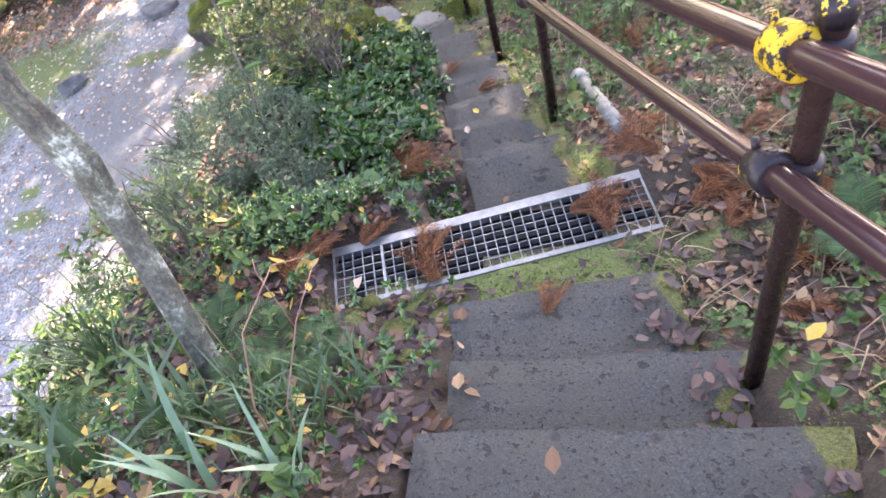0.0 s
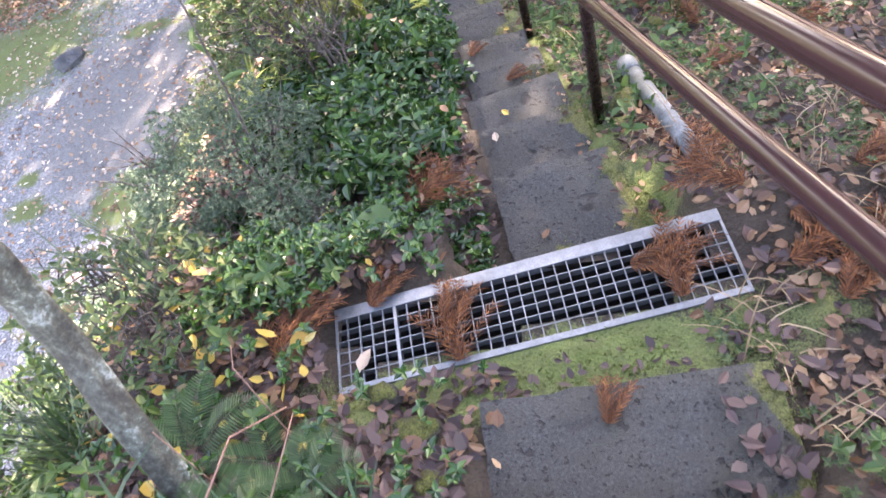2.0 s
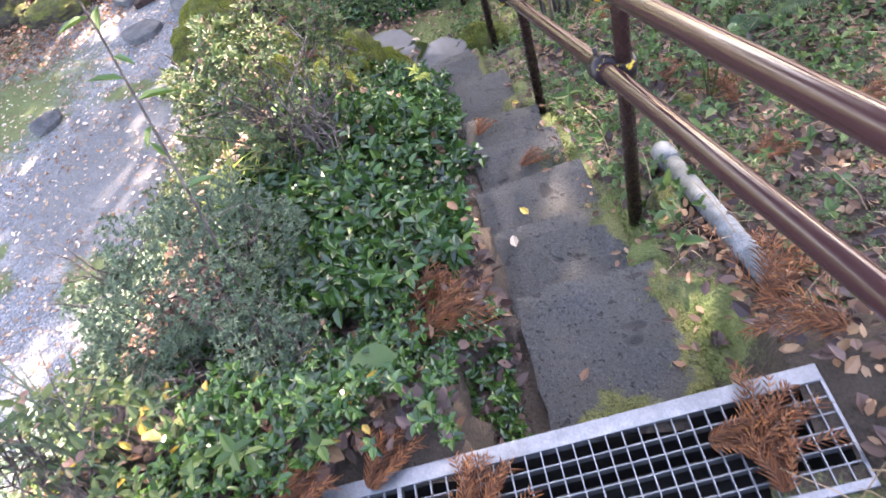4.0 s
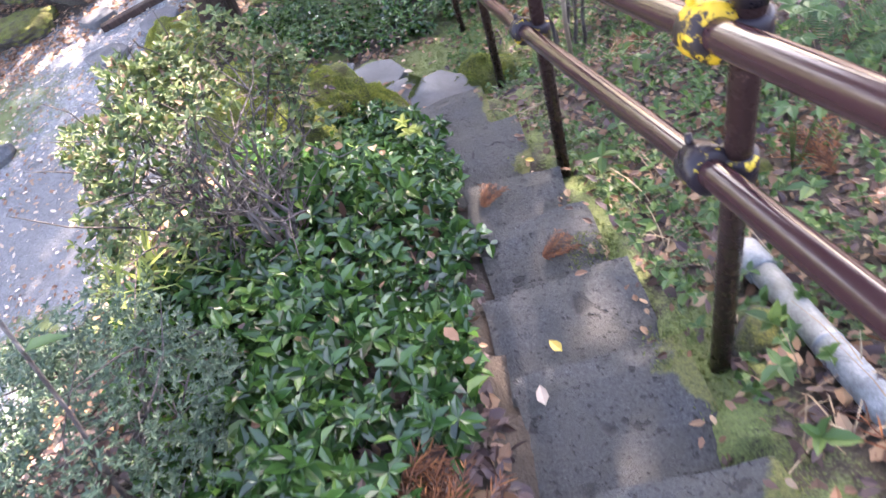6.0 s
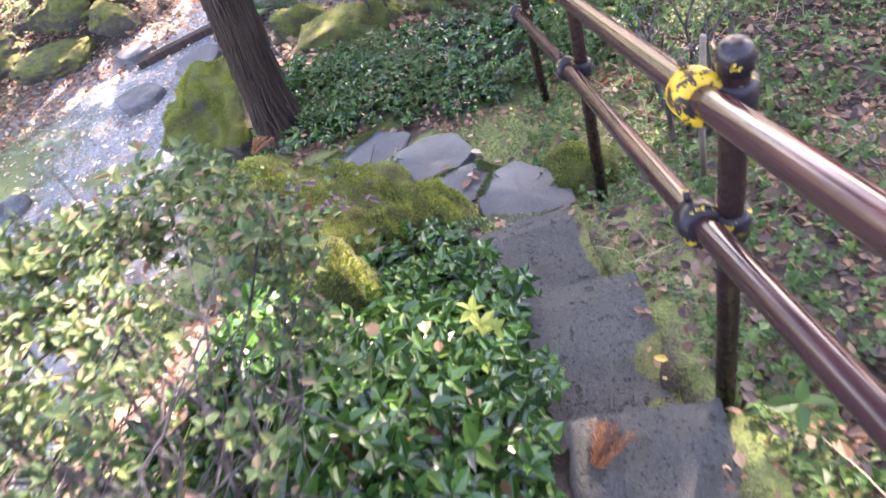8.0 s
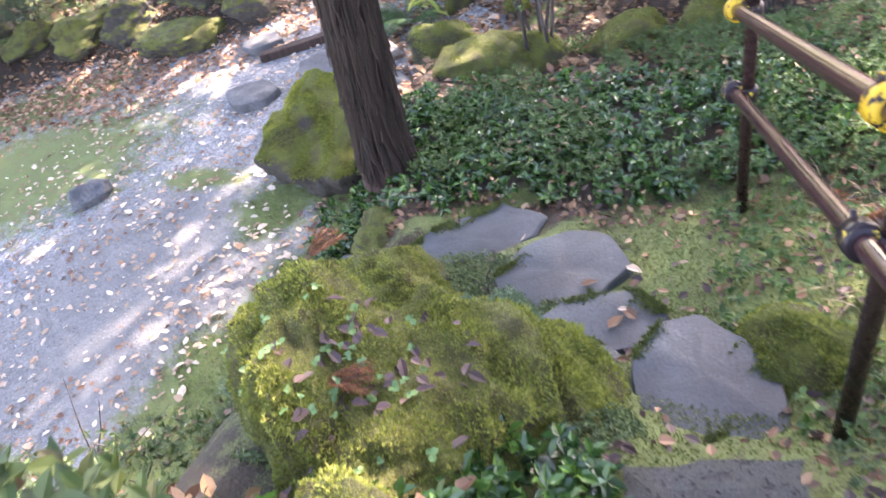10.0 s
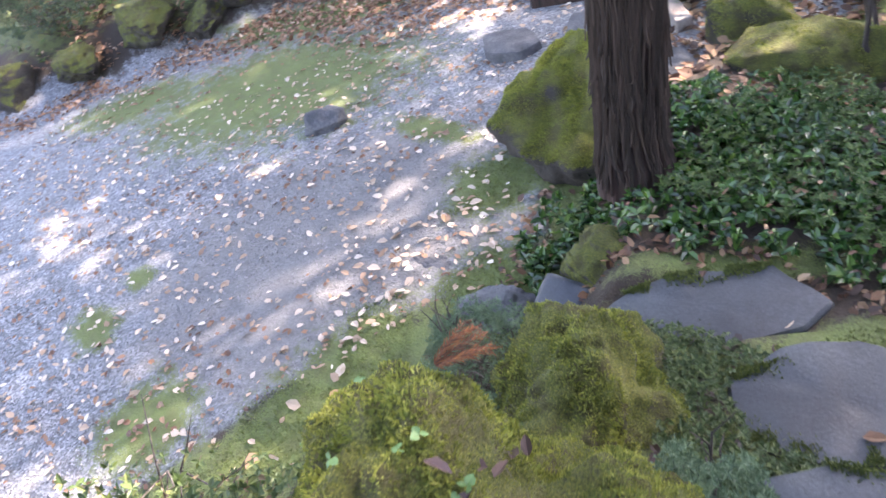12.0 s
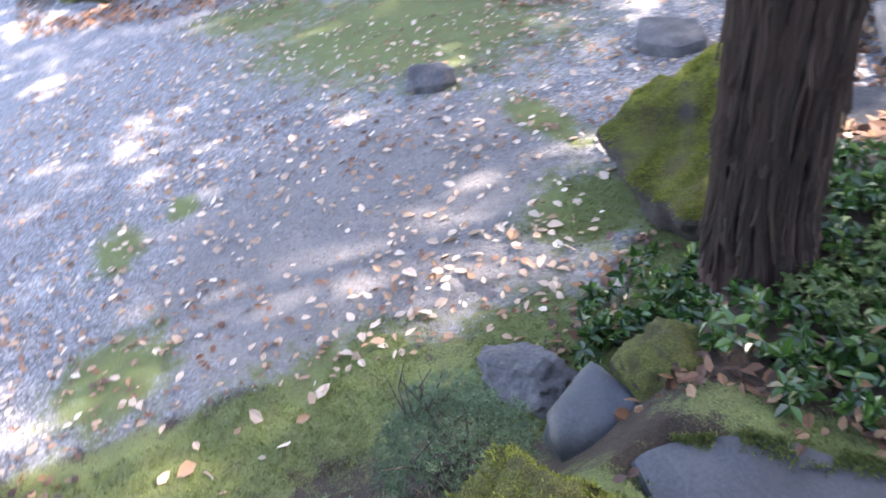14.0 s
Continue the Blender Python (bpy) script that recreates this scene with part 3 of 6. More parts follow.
def slab(name, pts, z, thick, material, label, category, group="", dome=0.02, seed=0, slope=(0, 0)):
    """A flat natural stone from a rounded outline."""
    pts = [Vector((*p, 0)) for p in pts]
    c = sum(pts, Vector()) / len(pts)
    ring = []
    n = len(pts)
    for k in range(n):
        p0, p1, p2, p3 = pts[k - 1], pts[k], pts[(k + 1) % n], pts[(k + 2) % n]
        for s in range(6):
            t = s / 6
            q = 0.5 * (2 * p1 + (p2 - p0) * t + (2 * p0 - 5 * p1 + 4 * p2 - p3) * t * t + (3 * p1 - p0 - 3 * p2 + p3) * t ** 3)
            q = q * 0.3 + (p1.lerp(p2, t)) * 0.7
            ring.append(q + (q - c).normalized() * noise.noise(Vector((q.x * 7, q.y * 7, seed))) * 0.025)
    bm = bmesh.new()
    layers = []
    for f, dz in ((0.0, dome), (0.35, dome * 0.9), (0.7, dome * 0.7), (0.97, dome * 0.3), (1.0, -0.012), (1.02, -thick * 0.5), (0.96, -thick)):
        if f == 0:
            layers.append([bm.verts.new((c.x, c.y, z + dz))])
            continue
        L = []
        for q in ring:
            p = c.lerp(q, f)
            w = noise.noise(Vector((p.x * 4, p.y * 4, seed + 5))) * 0.018 + noise.noise(Vector((p.x * 13, p.y * 13, seed))) * 0.005
            L.append(bm.verts.new((p.x, p.y, z + dz + (w if f < 0.95 else w * 0.5) + slope[0] * (p.x - c.x) + slope[1] * (p.y - c.y))))
        layers.append(L)
    m = len(ring)
    for k in range(m):
        bm.faces.new((layers[0][0], layers[1][k], layers[1][(k + 1) % m]))
    for a, b in zip(layers[1:], layers[2:]):
        for k in range(m):
            bm.faces.new((a[k], b[k], b[(k + 1) % m], a[(k + 1) % m]))
    bm.faces.new(layers[-1])
    bmesh.ops.recalc_face_normals(bm, faces=bm.faces)
    for L in layers[3:5]:
        for k in range(m):
            bm.edges.get((L[k], L[(k + 1) % m])).smooth = False
    return tagged(part(name, bm, material, smooth=True), label, category, group)


for i, (pts, z) in enumerate(SLABS):
    slab("stepping_stone", pts, z, 0.2, M_SLAB, "flat dark grey stepping stone set in moss", "stepping stone", "stepping stones at the stair's foot", 0.012, i * 3 + 1)


# ---- drain grating ----
def build_grating():
    m = Matrix.Translation(GRATE) @ Matrix.Rotation(GRATE_TURN, 4, "Z")
    g = empty("drain_grating", m)
    tagged(g, "galvanised steel drain grating lying across the stair", "drain grate")
    w = GRATE_W / 2
    cells, pitch = 31, GRATE_L / 31
    bm = bmesh.new()
    box(bm, (0, w - 0.045, -0.03), (GRATE_L, w, 0.004), 0.002)
    part("frame_bar", bm, M_STEEL, g, "wide flat steel edge")
    bm = bmesh.new()
    box(bm, (0, -w, -0.03), (GRATE_L, -w + 0.022, 0.004), 0.002)
    part("frame_bar", bm, M_STEEL, g)
    for x0, x1 in ((0, 0.008), (pitch * 5 - 0.005, pitch * 5 + 0.005), (GRATE_L - 0.008, GRATE_L)):
        bm = bmesh.new()
        box(bm, (x0, -w + 0.022, -0.03), (x1, w - 0.045, 0.002))
        part("end_bar", bm, M_STEEL, g)
    bm = bmesh.new()
    box(bm, (0, -0.0015, -0.03), (GRATE_L, 0.0015, 0))
    first = part("bearing_bar", bm, M_STEEL, g)
    rows = 6
    for k in range(1, rows):
        y = -w + 0.022 + (GRATE_W - 0.067) * k / rows
        ob = first if k == 1 else new("bearing_bar", first.data)
        ob.parent = g
        ob.location = (0, y, 0)
    bm = bmesh.new()
    box(bm, (-0.0015, -w + 0.022, -0.014), (0.0015, w - 0.045, 0.001))
    first = part("cross_bar", bm, M_STEEL, g)
    for k in [k for k in range(1, cells) if k != 5]:
        ob = first if k == 1 else new("cross_bar", first.data)
        ob.parent = g
        ob.location = (pitch * k, 0, 0)
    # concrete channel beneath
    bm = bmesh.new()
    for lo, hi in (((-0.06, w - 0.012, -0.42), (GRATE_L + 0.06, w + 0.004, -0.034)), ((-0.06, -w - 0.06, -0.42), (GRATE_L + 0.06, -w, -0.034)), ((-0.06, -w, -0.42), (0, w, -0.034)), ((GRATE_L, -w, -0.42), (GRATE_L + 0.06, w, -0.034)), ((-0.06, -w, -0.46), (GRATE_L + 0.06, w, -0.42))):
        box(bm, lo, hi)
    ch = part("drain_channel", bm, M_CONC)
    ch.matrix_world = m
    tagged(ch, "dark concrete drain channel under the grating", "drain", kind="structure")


build_grating()

# ---- pipe handrail ----
POSTS = [(0.44, 0.95), (0.027, 2.935), (-0.275, 4.2), (-0.56, 5.62), (-0.88, 7.09)]
HEIGHTS = [(0.635, 0.91), (0.63, 0.925), (0.675, 0.99), (0.65, 1.0), (0.68, 1.05)]      # of the two pipes, post by post
FEET = [-0.24, -1.10, -1.68, -2.29, -2.95]
SLOPE_POINT = lambda k, h: Vector((POSTS[k][0] - 0.06, POSTS[k][1] + 0.02, FEET[k] + h))


def clamp_mesh(bm, c, along, r):
    """A swivel coupler: two half shells round the pipe, with flanges and a bolt."""
    along = along.normalized()
    tube(bm, [c - along * 0.034, c - along * 0.03, c + along * 0.03, c + along * 0.034], [r + 0.004, r + 0.017, r + 0.017, r + 0.004], 20)
    side = along.cross(Vector((0, 0, 1))).normalized()
    up = side.cross(along).normalized()
    tube(bm, [c + up * (r + 0.004) + along * 0.024 - side * 0.01, c + up * (r + 0.034) + along * 0.024 - side * 0.01], 0.0075, 8)
    tube(bm, [c + up * (r + 0.004) - along * 0.018, c + up * (r + 0.02) - along * 0.018], 0.011, 6)
    tube(bm, [c, c + side * 0.075], 0.02, 8)
    return bm


def build_rail():
    rail = empty("handrail")
    tagged(rail, "two-bar handrail of brown painted steel pipe with clamps", "handrail")
    before = (0.95, -1.1)
    for k, (x, y) in enumerate(POSTS):
        z = FEET[k]
        MID, TOP = HEIGHTS[k]
        bm = bmesh.new()
        tube(bm, [(x, y, z - 0.25), (x, y, z + TOP + 0.07), (x, y, z + TOP + 0.085), (x, y, z + TOP + 0.093)], [0.0255, 0.0255, 0.02, 0.008], 16)
        post = part("post", bm, M_POST, rail, smooth=True)
        bm = bmesh.new()
        tube(bm, [(x, y, z + TOP + 0.055), (x, y, z + TOP + 0.085), (x, y, z + TOP + 0.1), (x, y, z + TOP + 0.106)], [0.03, 0.031, 0.024, 0.008], 14)
        part("cap", bm, M_CLAMP, post, "domed black cap", True)
        j = min(k, len(POSTS) - 2)
        along = SLOPE_POINT(j + 1, 0) - SLOPE_POINT(j, 0)
        for h, mat in ((MID, M_CLAMP), (TOP, M_YELLOW)):
            bm = clamp_mesh(bmesh.new(), SLOPE_POINT(k, h) - along.normalized() * 0.02, along, 0.028)
            part("clamp", bm, mat, rail, "chipped yellow pipe clamp" if mat is M_YELLOW else "black pipe clamp with yellow chips", True)
            bm = bmesh.new()
            tube(bm, [(x, y, z + h - 0.035), (x, y, z + h - 0.03), (x, y, z + h + 0.03), (x, y, z + h + 0.035)], [0.028, 0.038, 0.038, 0.028], 14)
            part("post_clamp", bm, M_CLAMP, rail, "", True)
    start = SLOPE_POINT(0, 0) * 2 - SLOPE_POINT(1, 0)
    for row in (0, 1):
        pts = [start + Vector((0, 0, HEIGHTS[0][row]))] + [SLOPE_POINT(k, HEIGHTS[k][row]) for k in range(len(POSTS))]
        pts.append(pts[-1] + (pts[-1] - pts[-2]).normalized() * 0.05)
        bm = tube(bmesh.new(), pts, 0.0275, 18)
        part("rail_pipe", bm, M_RAIL, rail, "glossy brown painted pipe", True)


build_rail()


# ---- grey pipe on the slope ----
def build_pipe():
    a, b = Vector((0.345, 2.42, 0)), Vector((0.2, 3.3, 0))
    a.z, b.z = float(land(a.x, a.y)) + 0.03, float(land(b.x, b.y)) + 0.045
    d = (b - a).normalized()
    p = empty("drain_pipe")
    tagged(p, "weathered grey plastic pipe lying on the slope", "pipe")
    part("tube", tube(bmesh.new(), [a, a.lerp(b, 0.5), b], 0.038, 20), M_PVC, p, "", True)
    part("socket", tube(bmesh.new(), [b - d * 0.1, b - d * 0.095, b + d * 0.03, b + d * 0.034, b + d * 0.03, b - d * 0.06], [0.039, 0.046, 0.046, 0.042, 0.038, 0.037], 20), M_PVC, p, "flared pipe socket", True)
    c = a.lerp(b, 0.55)
    part("joint_ring", tube(bmesh.new(), [c - d * 0.006, c + d * 0.006], 0.0395, 20), M_STEEL, p, "thin pale ring", True)


build_pipe()


# ---- boulders ----
def boulder(name, c, size, turn, material, label, category="rock", group="", seed=0, rough=0.3, detail=5, cut=(0.62, 0.9), faces=()):
    bm = bmesh.new()
    bmesh.ops.create_icosphere(bm, subdivisions=detail, radius=1)
    r = random.Random(seed)
    planes = [(Vector((r.gauss(0, 1), r.gauss(0, 1), r.gauss(0.15, 0.8))).normalized(), r.uniform(*cut)) for _ in range(11)] + [(Vector(f).normalized(), d) for f, d in faces]
    for v in bm.verts:
        p = v.co.copy()
        for nrm, off in planes:
            over = p.dot(nrm) - off
            if over > 0:
                p -= nrm * over * 0.88
        p *= 1.15
        k = 1 + 0.6 * rough * noise.noise(p * 1.1 + Vector((seed * 3.1, seed, 0))) + rough * 0.45 * noise.noise(p * 2.7 + Vector((0, seed, 1))) + rough * 0.3 * noise.noise(p * 6 + Vector((seed, 0, 0))) + rough * 0.14 * noise.noise(p * 15 + Vector((seed, 3, 0)))
        q = p * k
        v.co = Vector((q.x * size[0], q.y * size[1], q.z * size[2]))
    ob = part(name, bm, material, smooth=True)
    ob.matrix_world = pose(*c, 0, 0, turn)
    return tagged(ob, label, category, group)


def on_land(x, y, up=0.0):
    return (x, y, float(land(x, y)) + up)



def hewn_boulder(name, c, corners, material, label, rough=0.05, cuts=9):
    """An angular stone: a block with the given corners, its edges worn and its faces broken up."""
    bm = bmesh.new()
    for p in corners:
        bm.verts.new(p)
    bmesh.ops.convex_hull(bm, input=bm.verts)
    bmesh.ops.subdivide_edges(bm, edges=bm.edges[:], cuts=cuts, use_grid_fill=True)
    bmesh.ops.triangulate(bm, faces=bm.faces[:])
    bmesh.ops.smooth_vert(bm, verts=bm.verts, factor=0.5, use_axis_x=True, use_axis_y=True, use_axis_z=True)
    size = max(v.co.length for v in bm.verts)
    for v in bm.verts:
        q = v.co * (1 / size)
        v.co += v.co.normalized() * rough * (noise.noise(q * 2.2) + 0.55 * noise.noise(q * 6) + 0.3 * noise.noise(q * 15))
    ob = part(name, bm, material, smooth=True)
    ob.location = c
    return tagged(ob, label, "rock")


hewn_boulder("boulder", (-3.74, 8.04, -3.27), [(-0.3, -0.24, -0.32), (0.38, -0.34, -0.32), (0.42, 0.36, -0.32), (-0.32, 0.34, -0.32), (-0.45, -0.3, 0.03), (-0.02, -0.45, -0.04), (0.42, -0.42, 0.02), (-0.36, 0.3, 0.27), (-0.12, -0.06, 0.25), (0.36, -0.12, 0.26), (0.4, 0.34, 0.4), (-0.1, 0.36, 0.38)], M_BOULDER, "big angular boulder with a sloping top of yellow-green moss", 0.085)
mound = boulder("mossy_mound", (-1.78, 5.3, -2.21), (0.41, 0.5, 0.52), 20, M_MOSSROCK, "large rounded boulder cushioned in moss", seed=8, rough=0.4)
side_rock = boulder("mossy_rock", (-2.2, 6.04, -2.72), (0.31, 0.29, 0.34), 10, M_MOSSROCK, "steep mossy rock beside the stepping stones", seed=5, rough=0.4)
stair_rock = boulder("mossy_rock", (-1.36, 5.58, -2.42), (0.2, 0.27, 0.2), 30, M_MOSSROCK, "mossy rock between boulder and stair", seed=15, rough=0.3)
rail_rock = boulder("mossy_rock", (-0.66, 6.02, -2.6), (0.2, 0.17, 0.14), 0, M_MOSSROCK, "low mossy rock by the handrail", seed=17, rough=0.25)
low_rock = boulder("mossy_rock", (-1.5, 4.72, -1.82), (0.2, 0.22, 0.26), 40, M_MOSSROCK, "small mossy rock among the ground cover", seed=6, rough=0.2)
ROW = [(-5.9, 10.5, 0.36, 0.42), (-6.62, 10.7, 0.4, 0.5), (-6.6, 10.1, 0.48, 0.36), (-7.4, 10.25, 0.42, 0.5), (-8.1, 10.2, 0.45, 0.38), (-8.75, 10.0, 0.35, 0.4), (-9.45, 10.2, 0.45, 0.5), (-9.75, 9.8, 0.4, 0.42), (-9.35, 9.2, 0.45, 0.4), (-9.4, 8.65, 0.36, 0.36), (-9.95, 8.15, 0.5, 0.5), (-10.35, 7.35, 0.4, 0.42), (-11.0, 6.65, 0.55, 0.5), (-11.6, 5.9, 0.5, 0.5)]
for i, (x, y, r, h) in enumerate(ROW):
    boulder("border_rock", on_land(x, y, h * 0.12), (r * 0.9, r * 0.62, h * 0.5), -20 + 17 * i, M_MOSSROCK if i % 3 else M_BOULDER, "mossy border rock along the gravel", group="rocks edging the gravel", seed=20 + i)

# ---- cedar ----
def trunk(pts, radii, material, name="trunk", parent=None, sides=48, flute=0.07, seed=0):
    """A fluted, tapering trunk with shaggy ridges."""
    bm = bmesh.new()
    P, R = np.array(pts, float), np.array(radii, float)
    n = 60
    t = np.linspace(0, len(P) - 1, n)
    idx = np.arange(len(P))
    C = np.stack([np.interp(t, idx, P[:, k]) for k in range(3)], 1)
    rr = np.interp(t, idx, R)
    rings = []
    for i in range(n):
        ring = []
        for k in range(sides):
            a = 2 * math.pi * k / sides
            f = 1 + flute * (math.sin(a * 5 + 0.4 * math.sin(C[i][2] * 2)) * 0.5 + noise.noise(Vector((math.cos(a) * 3, math.sin(a) * 3, C[i][2] * 0.8 + seed))) * 0.9 + 0.9 * noise.noise(Vector((math.cos(a) * 8, math.sin(a) * 8, C[i][2] * 0.5 + seed))))
            ring.append(bm.verts.new((C[i][0] + math.cos(a) * rr[i] * f, C[i][1] + math.sin(a) * rr[i] * f, C[i][2])))
        rings.append(ring)
    for a, b in zip(rings, rings[1:]):
        for k in range(sides):
            bm.faces.new((a[k], a[(k + 1) % sides], b[(k + 1) % sides], b[k]))
    bm.faces.new(rings[-1])
    return part(name, bm, material, parent, "", True)


cedar = empty("cedar_tree")
tagged(cedar, "leaning cedar with shaggy dark brown bark", "tree")
trunk([(-2.88, 7.42, -3.05), (-2.87, 7.40, -2.75), (-2.72, 7.28, -2.0), (-2.33, 6.97, 0.0), (-1.9, 6.7, 3.0), (-1.7, 6.6, 9.0)], [0.185, 0.15, 0.135, 0.125, 0.11, 0.07], M_BARK, "trunk", cedar, sides=96, flute=0.11)


def bark_strips(pts, radii, n, z0, z1):
    """Long fibrous strips of bark peeling off a trunk, as a part of it."""
    P, R = np.array(pts, float), np.array(radii, float)
    vs, fs = [], []
    r = np.random.default_rng(31)
    for _ in range(n):
        a, zb = r.uniform(0, 6.283), r.uniform(z0, z1)
        L, w = r.uniform(0.12, 0.7) ** 1.2, r.uniform(0.003, 0.011)
        drift = r.normal(0, 0.12)
        peel = r.uniform(0.004, 0.022) * (r.random() < 0.4)
        k = len(vs)
        for i in range(7):
            t = i / 6
            z = zb + L * t
            c = np.array([np.interp(z, P[:, 2], P[:, 0]), np.interp(z, P[:, 2], P[:, 1])])
            rad = np.interp(z, P[:, 2], R) * 1.05 + 0.003 + peel * (2 * t - 1) ** 2 * (t < 0.5)
            aa = a + drift * t + 0.03 * math.sin(t * 9 + a * 7)
            ww = w * (0.35 + math.sin(math.pi * (0.08 + 0.84 * t))) / rad
            for q, up in ((aa - ww, 0.0), (aa, 0.006), (aa + ww, 0.0)):
                vs.append((c[0] + math.cos(q) * (rad + up), c[1] + math.sin(q) * (rad + up), z))
            if i:
                m = k + 3 * i
                fs += [(m - 3, m - 2, m + 1, m), (m - 2, m - 1, m + 2, m + 1)]
    ob = new("peeling_bark", mesh_from("peeling_bark", vs, fs, M_STRIP))
    ob.parent = cedar
    tagged(ob, "peeling fibrous strips of bark")


bark_strips([(-2.88, 7.42, -3.05), (-2.87, 7.40, -2.75), (-2.72, 7.28, -2.0), (-2.33, 6.97, 0.0)], [0.185, 0.15, 0.135, 0.125], 1100, -3.0, -0.7)


# ---- plants: kinds ----
def up_tilt(az, tilt):
    """Directions at a bearing, raised by a tilt (radians)."""
    return np.stack([np.cos(az) * np.cos(tilt), np.sin(az) * np.cos(tilt), np.sin(tilt)], -1)


def rosettes(P, per, length, tilt, ratio=0.5, fold=0.2, curl=0.2, spread=0.35):
    """Whorls of leaves round the points P."""
    P = np.asarray(P, float)
    n = len(P)
    Q = np.repeat(P, per, 0)
    az = np.repeat(rng.uniform(0, 2 * np.pi, n), per) + np.tile(np.arange(per) * 2 * np.pi / per, n) + rng.normal(0, 0.25, n * per)
    tl = rng.normal(tilt, spread, n * per)
    L = np.repeat(rng.uniform(0.75, 1.25, n), per) * rng.uniform(0.75, 1.2, n * per) * length
    D = up_tilt(az, tl)
    U = np.tile([0.0, 0.0, 1.0], (n * per, 1)) + rng.normal(0, 0.25, (n * per, 3))
    return leaf_data(Q, D, U, L, L * ratio, fold, curl)


def sprinkle(n, x0, x1, y0, y1, keep):
    x, y = rng.uniform(x0, x1, n), rng.uniform(y0, y1, n)
    k = keep(x, y)
    return x[k], y[k]


def cover_bed(name, poly, per_m2, height, leaf, label, hump=0.0):
    xs, ys = [p[0] for p in poly], [p[1] for p in poly]
    area = (max(xs) - min(xs)) * (max(ys) - min(ys))
    x, y = sprinkle(int(area * per_m2), min(xs), max(xs), min(ys), max(ys), lambda x, y: in_poly(x + 0.06 * waves(x, y, 14), y + 0.06 * waves(x, y, 13, 2), poly))
    top = height * (0.75 + 0.35 * waves(x, y, 4.3, 4)) + hump
    n = len(x)
    z = land(x, y) + top * rng.uniform(0.3, 1.0, n) ** 0.7 + rng.normal(0, 0.012, n)
    V1, F1 = rosettes(np.stack([x, y, z], -1), 6, leaf, 0.3, 0.5, spread=0.5)
    k = rng.random(n) < 0.7
    low = np.stack([x[k] + rng.normal(0, 0.02, k.sum()), y[k] + rng.normal(0, 0.02, k.sum()), land(x[k], y[k]) + top[k] * rng.uniform(0.1, 0.55, k.sum())], -1)
    V2, F2 = rosettes(low, 4, leaf, 0.1, 0.54)
    return stuff(name, *join_data([(V1, F1), (V2, F2)]), M_COVER, label, "ground cover")


def frond(base, az, length, droop, leaflet, pairs=26):
    """A fern frond: leaflets in pairs along an arching midrib."""
    t = np.linspace(0.12, 1, pairs)
    rise = 0.85
    c = np.stack([np.cos(az) * length * t * 0.8, np.sin(az) * length * t * 0.8, length * (rise * t - droop * t * t)], -1) + base
    tang = unit(np.gradient(c, axis=0))
    side = unit(np.cross(tang, [0, 0, 1.0]))
    L = leaflet * np.sin(np.pi * np.clip(0.15 + t * 0.85, 0, 1)) ** 0.8 + 0.004
    out = []
    for sgn in (-1, 1):
        out.append(leaf_data(c, side * sgn + tang * 0.45, np.cross(side, tang), L, np.maximum(L * 0.1, 0.003), 0.1, 0.15))
    r = np.linspace(0, 1, pairs)
    rib = leaf_data(c[:-1], c[1:] - c[:-1], np.tile([0, 0, 1.0], (pairs - 1, 1)), np.linalg.norm(c[1:] - c[:-1], axis=1) * 1.1, 0.004, 0.1, 0)
    return join_data(out + [rib])


def fern(x, y, n, length, label="green fern with arching fronds among leaf litter"):
    base = np.array(on_land(x, y))
    data = [frond(base, az, length * rng.uniform(0.7, 1.1), rng.uniform(0.35, 0.7), length * 0.24) for az in rng.uniform(0, 6.28, n)]
    ob = new("fern", mesh_from("fern", *join_data(data), M_FERN))
    return tagged(ob, label, "fern", "ferns on the slope")


def blades(base, n, length, width, spread=0.05, lean=0.6, seg=4):
    """Arching strap leaves from one crown."""
    out_v, out_f, k = [], [], 0
    for _ in range(n):
        az, L = rng.uniform(0, 6.28), length * rng.uniform(0.6, 1.15)
        le, w = lean * rng.uniform(0.4, 1.3), width * rng.uniform(0.6, 1.2)
        d = np.array([math.cos(az), math.sin(az), 0])
        s = np.array([-math.sin(az), math.cos(az), 0])
        o = np.array(base) + rng.normal(0, spread, 3) * [1, 1, 0]
        for i in range(seg + 1):
            t = i / seg
            p = o + d * L * le * t ** 1.5 + np.array([0, 0, L * (t - 0.55 * le * t * t)])
            ww = w * (1 - t ** 2.2) * 0.5 + 0.0006
            out_v += [p - s * ww, p + s * ww + np.array([0, 0, ww * 0.4])]
            if i:
                a = k + 2 * i
                out_f.append((a - 2, a - 1, a + 1, a))
        k += 2 * (seg + 1)
    return np.array(out_v), out_f


def branch_paths(base, tips, bend, steps=6):
    """Crooked limbs from near the base to each tip."""
    out = []
    for tip in tips:
        b = Vector(base) + Vector(rng.normal(0, 0.03, 3)) * 1.0
        tip = Vector(tip)
        pts = []
        for i in range(steps + 1):
            t = i / steps
            p = b.lerp(tip, t)
            p.z += (tip.z - b.z) * 0.25 * math.sin(math.pi * t) * 0.6
            j = bend * math.sin(math.pi * min(t * 1.1, 1))
            p += Vector(rng.normal(0, j, 3))
            pts.append(p)
        out.append(pts)
    return out


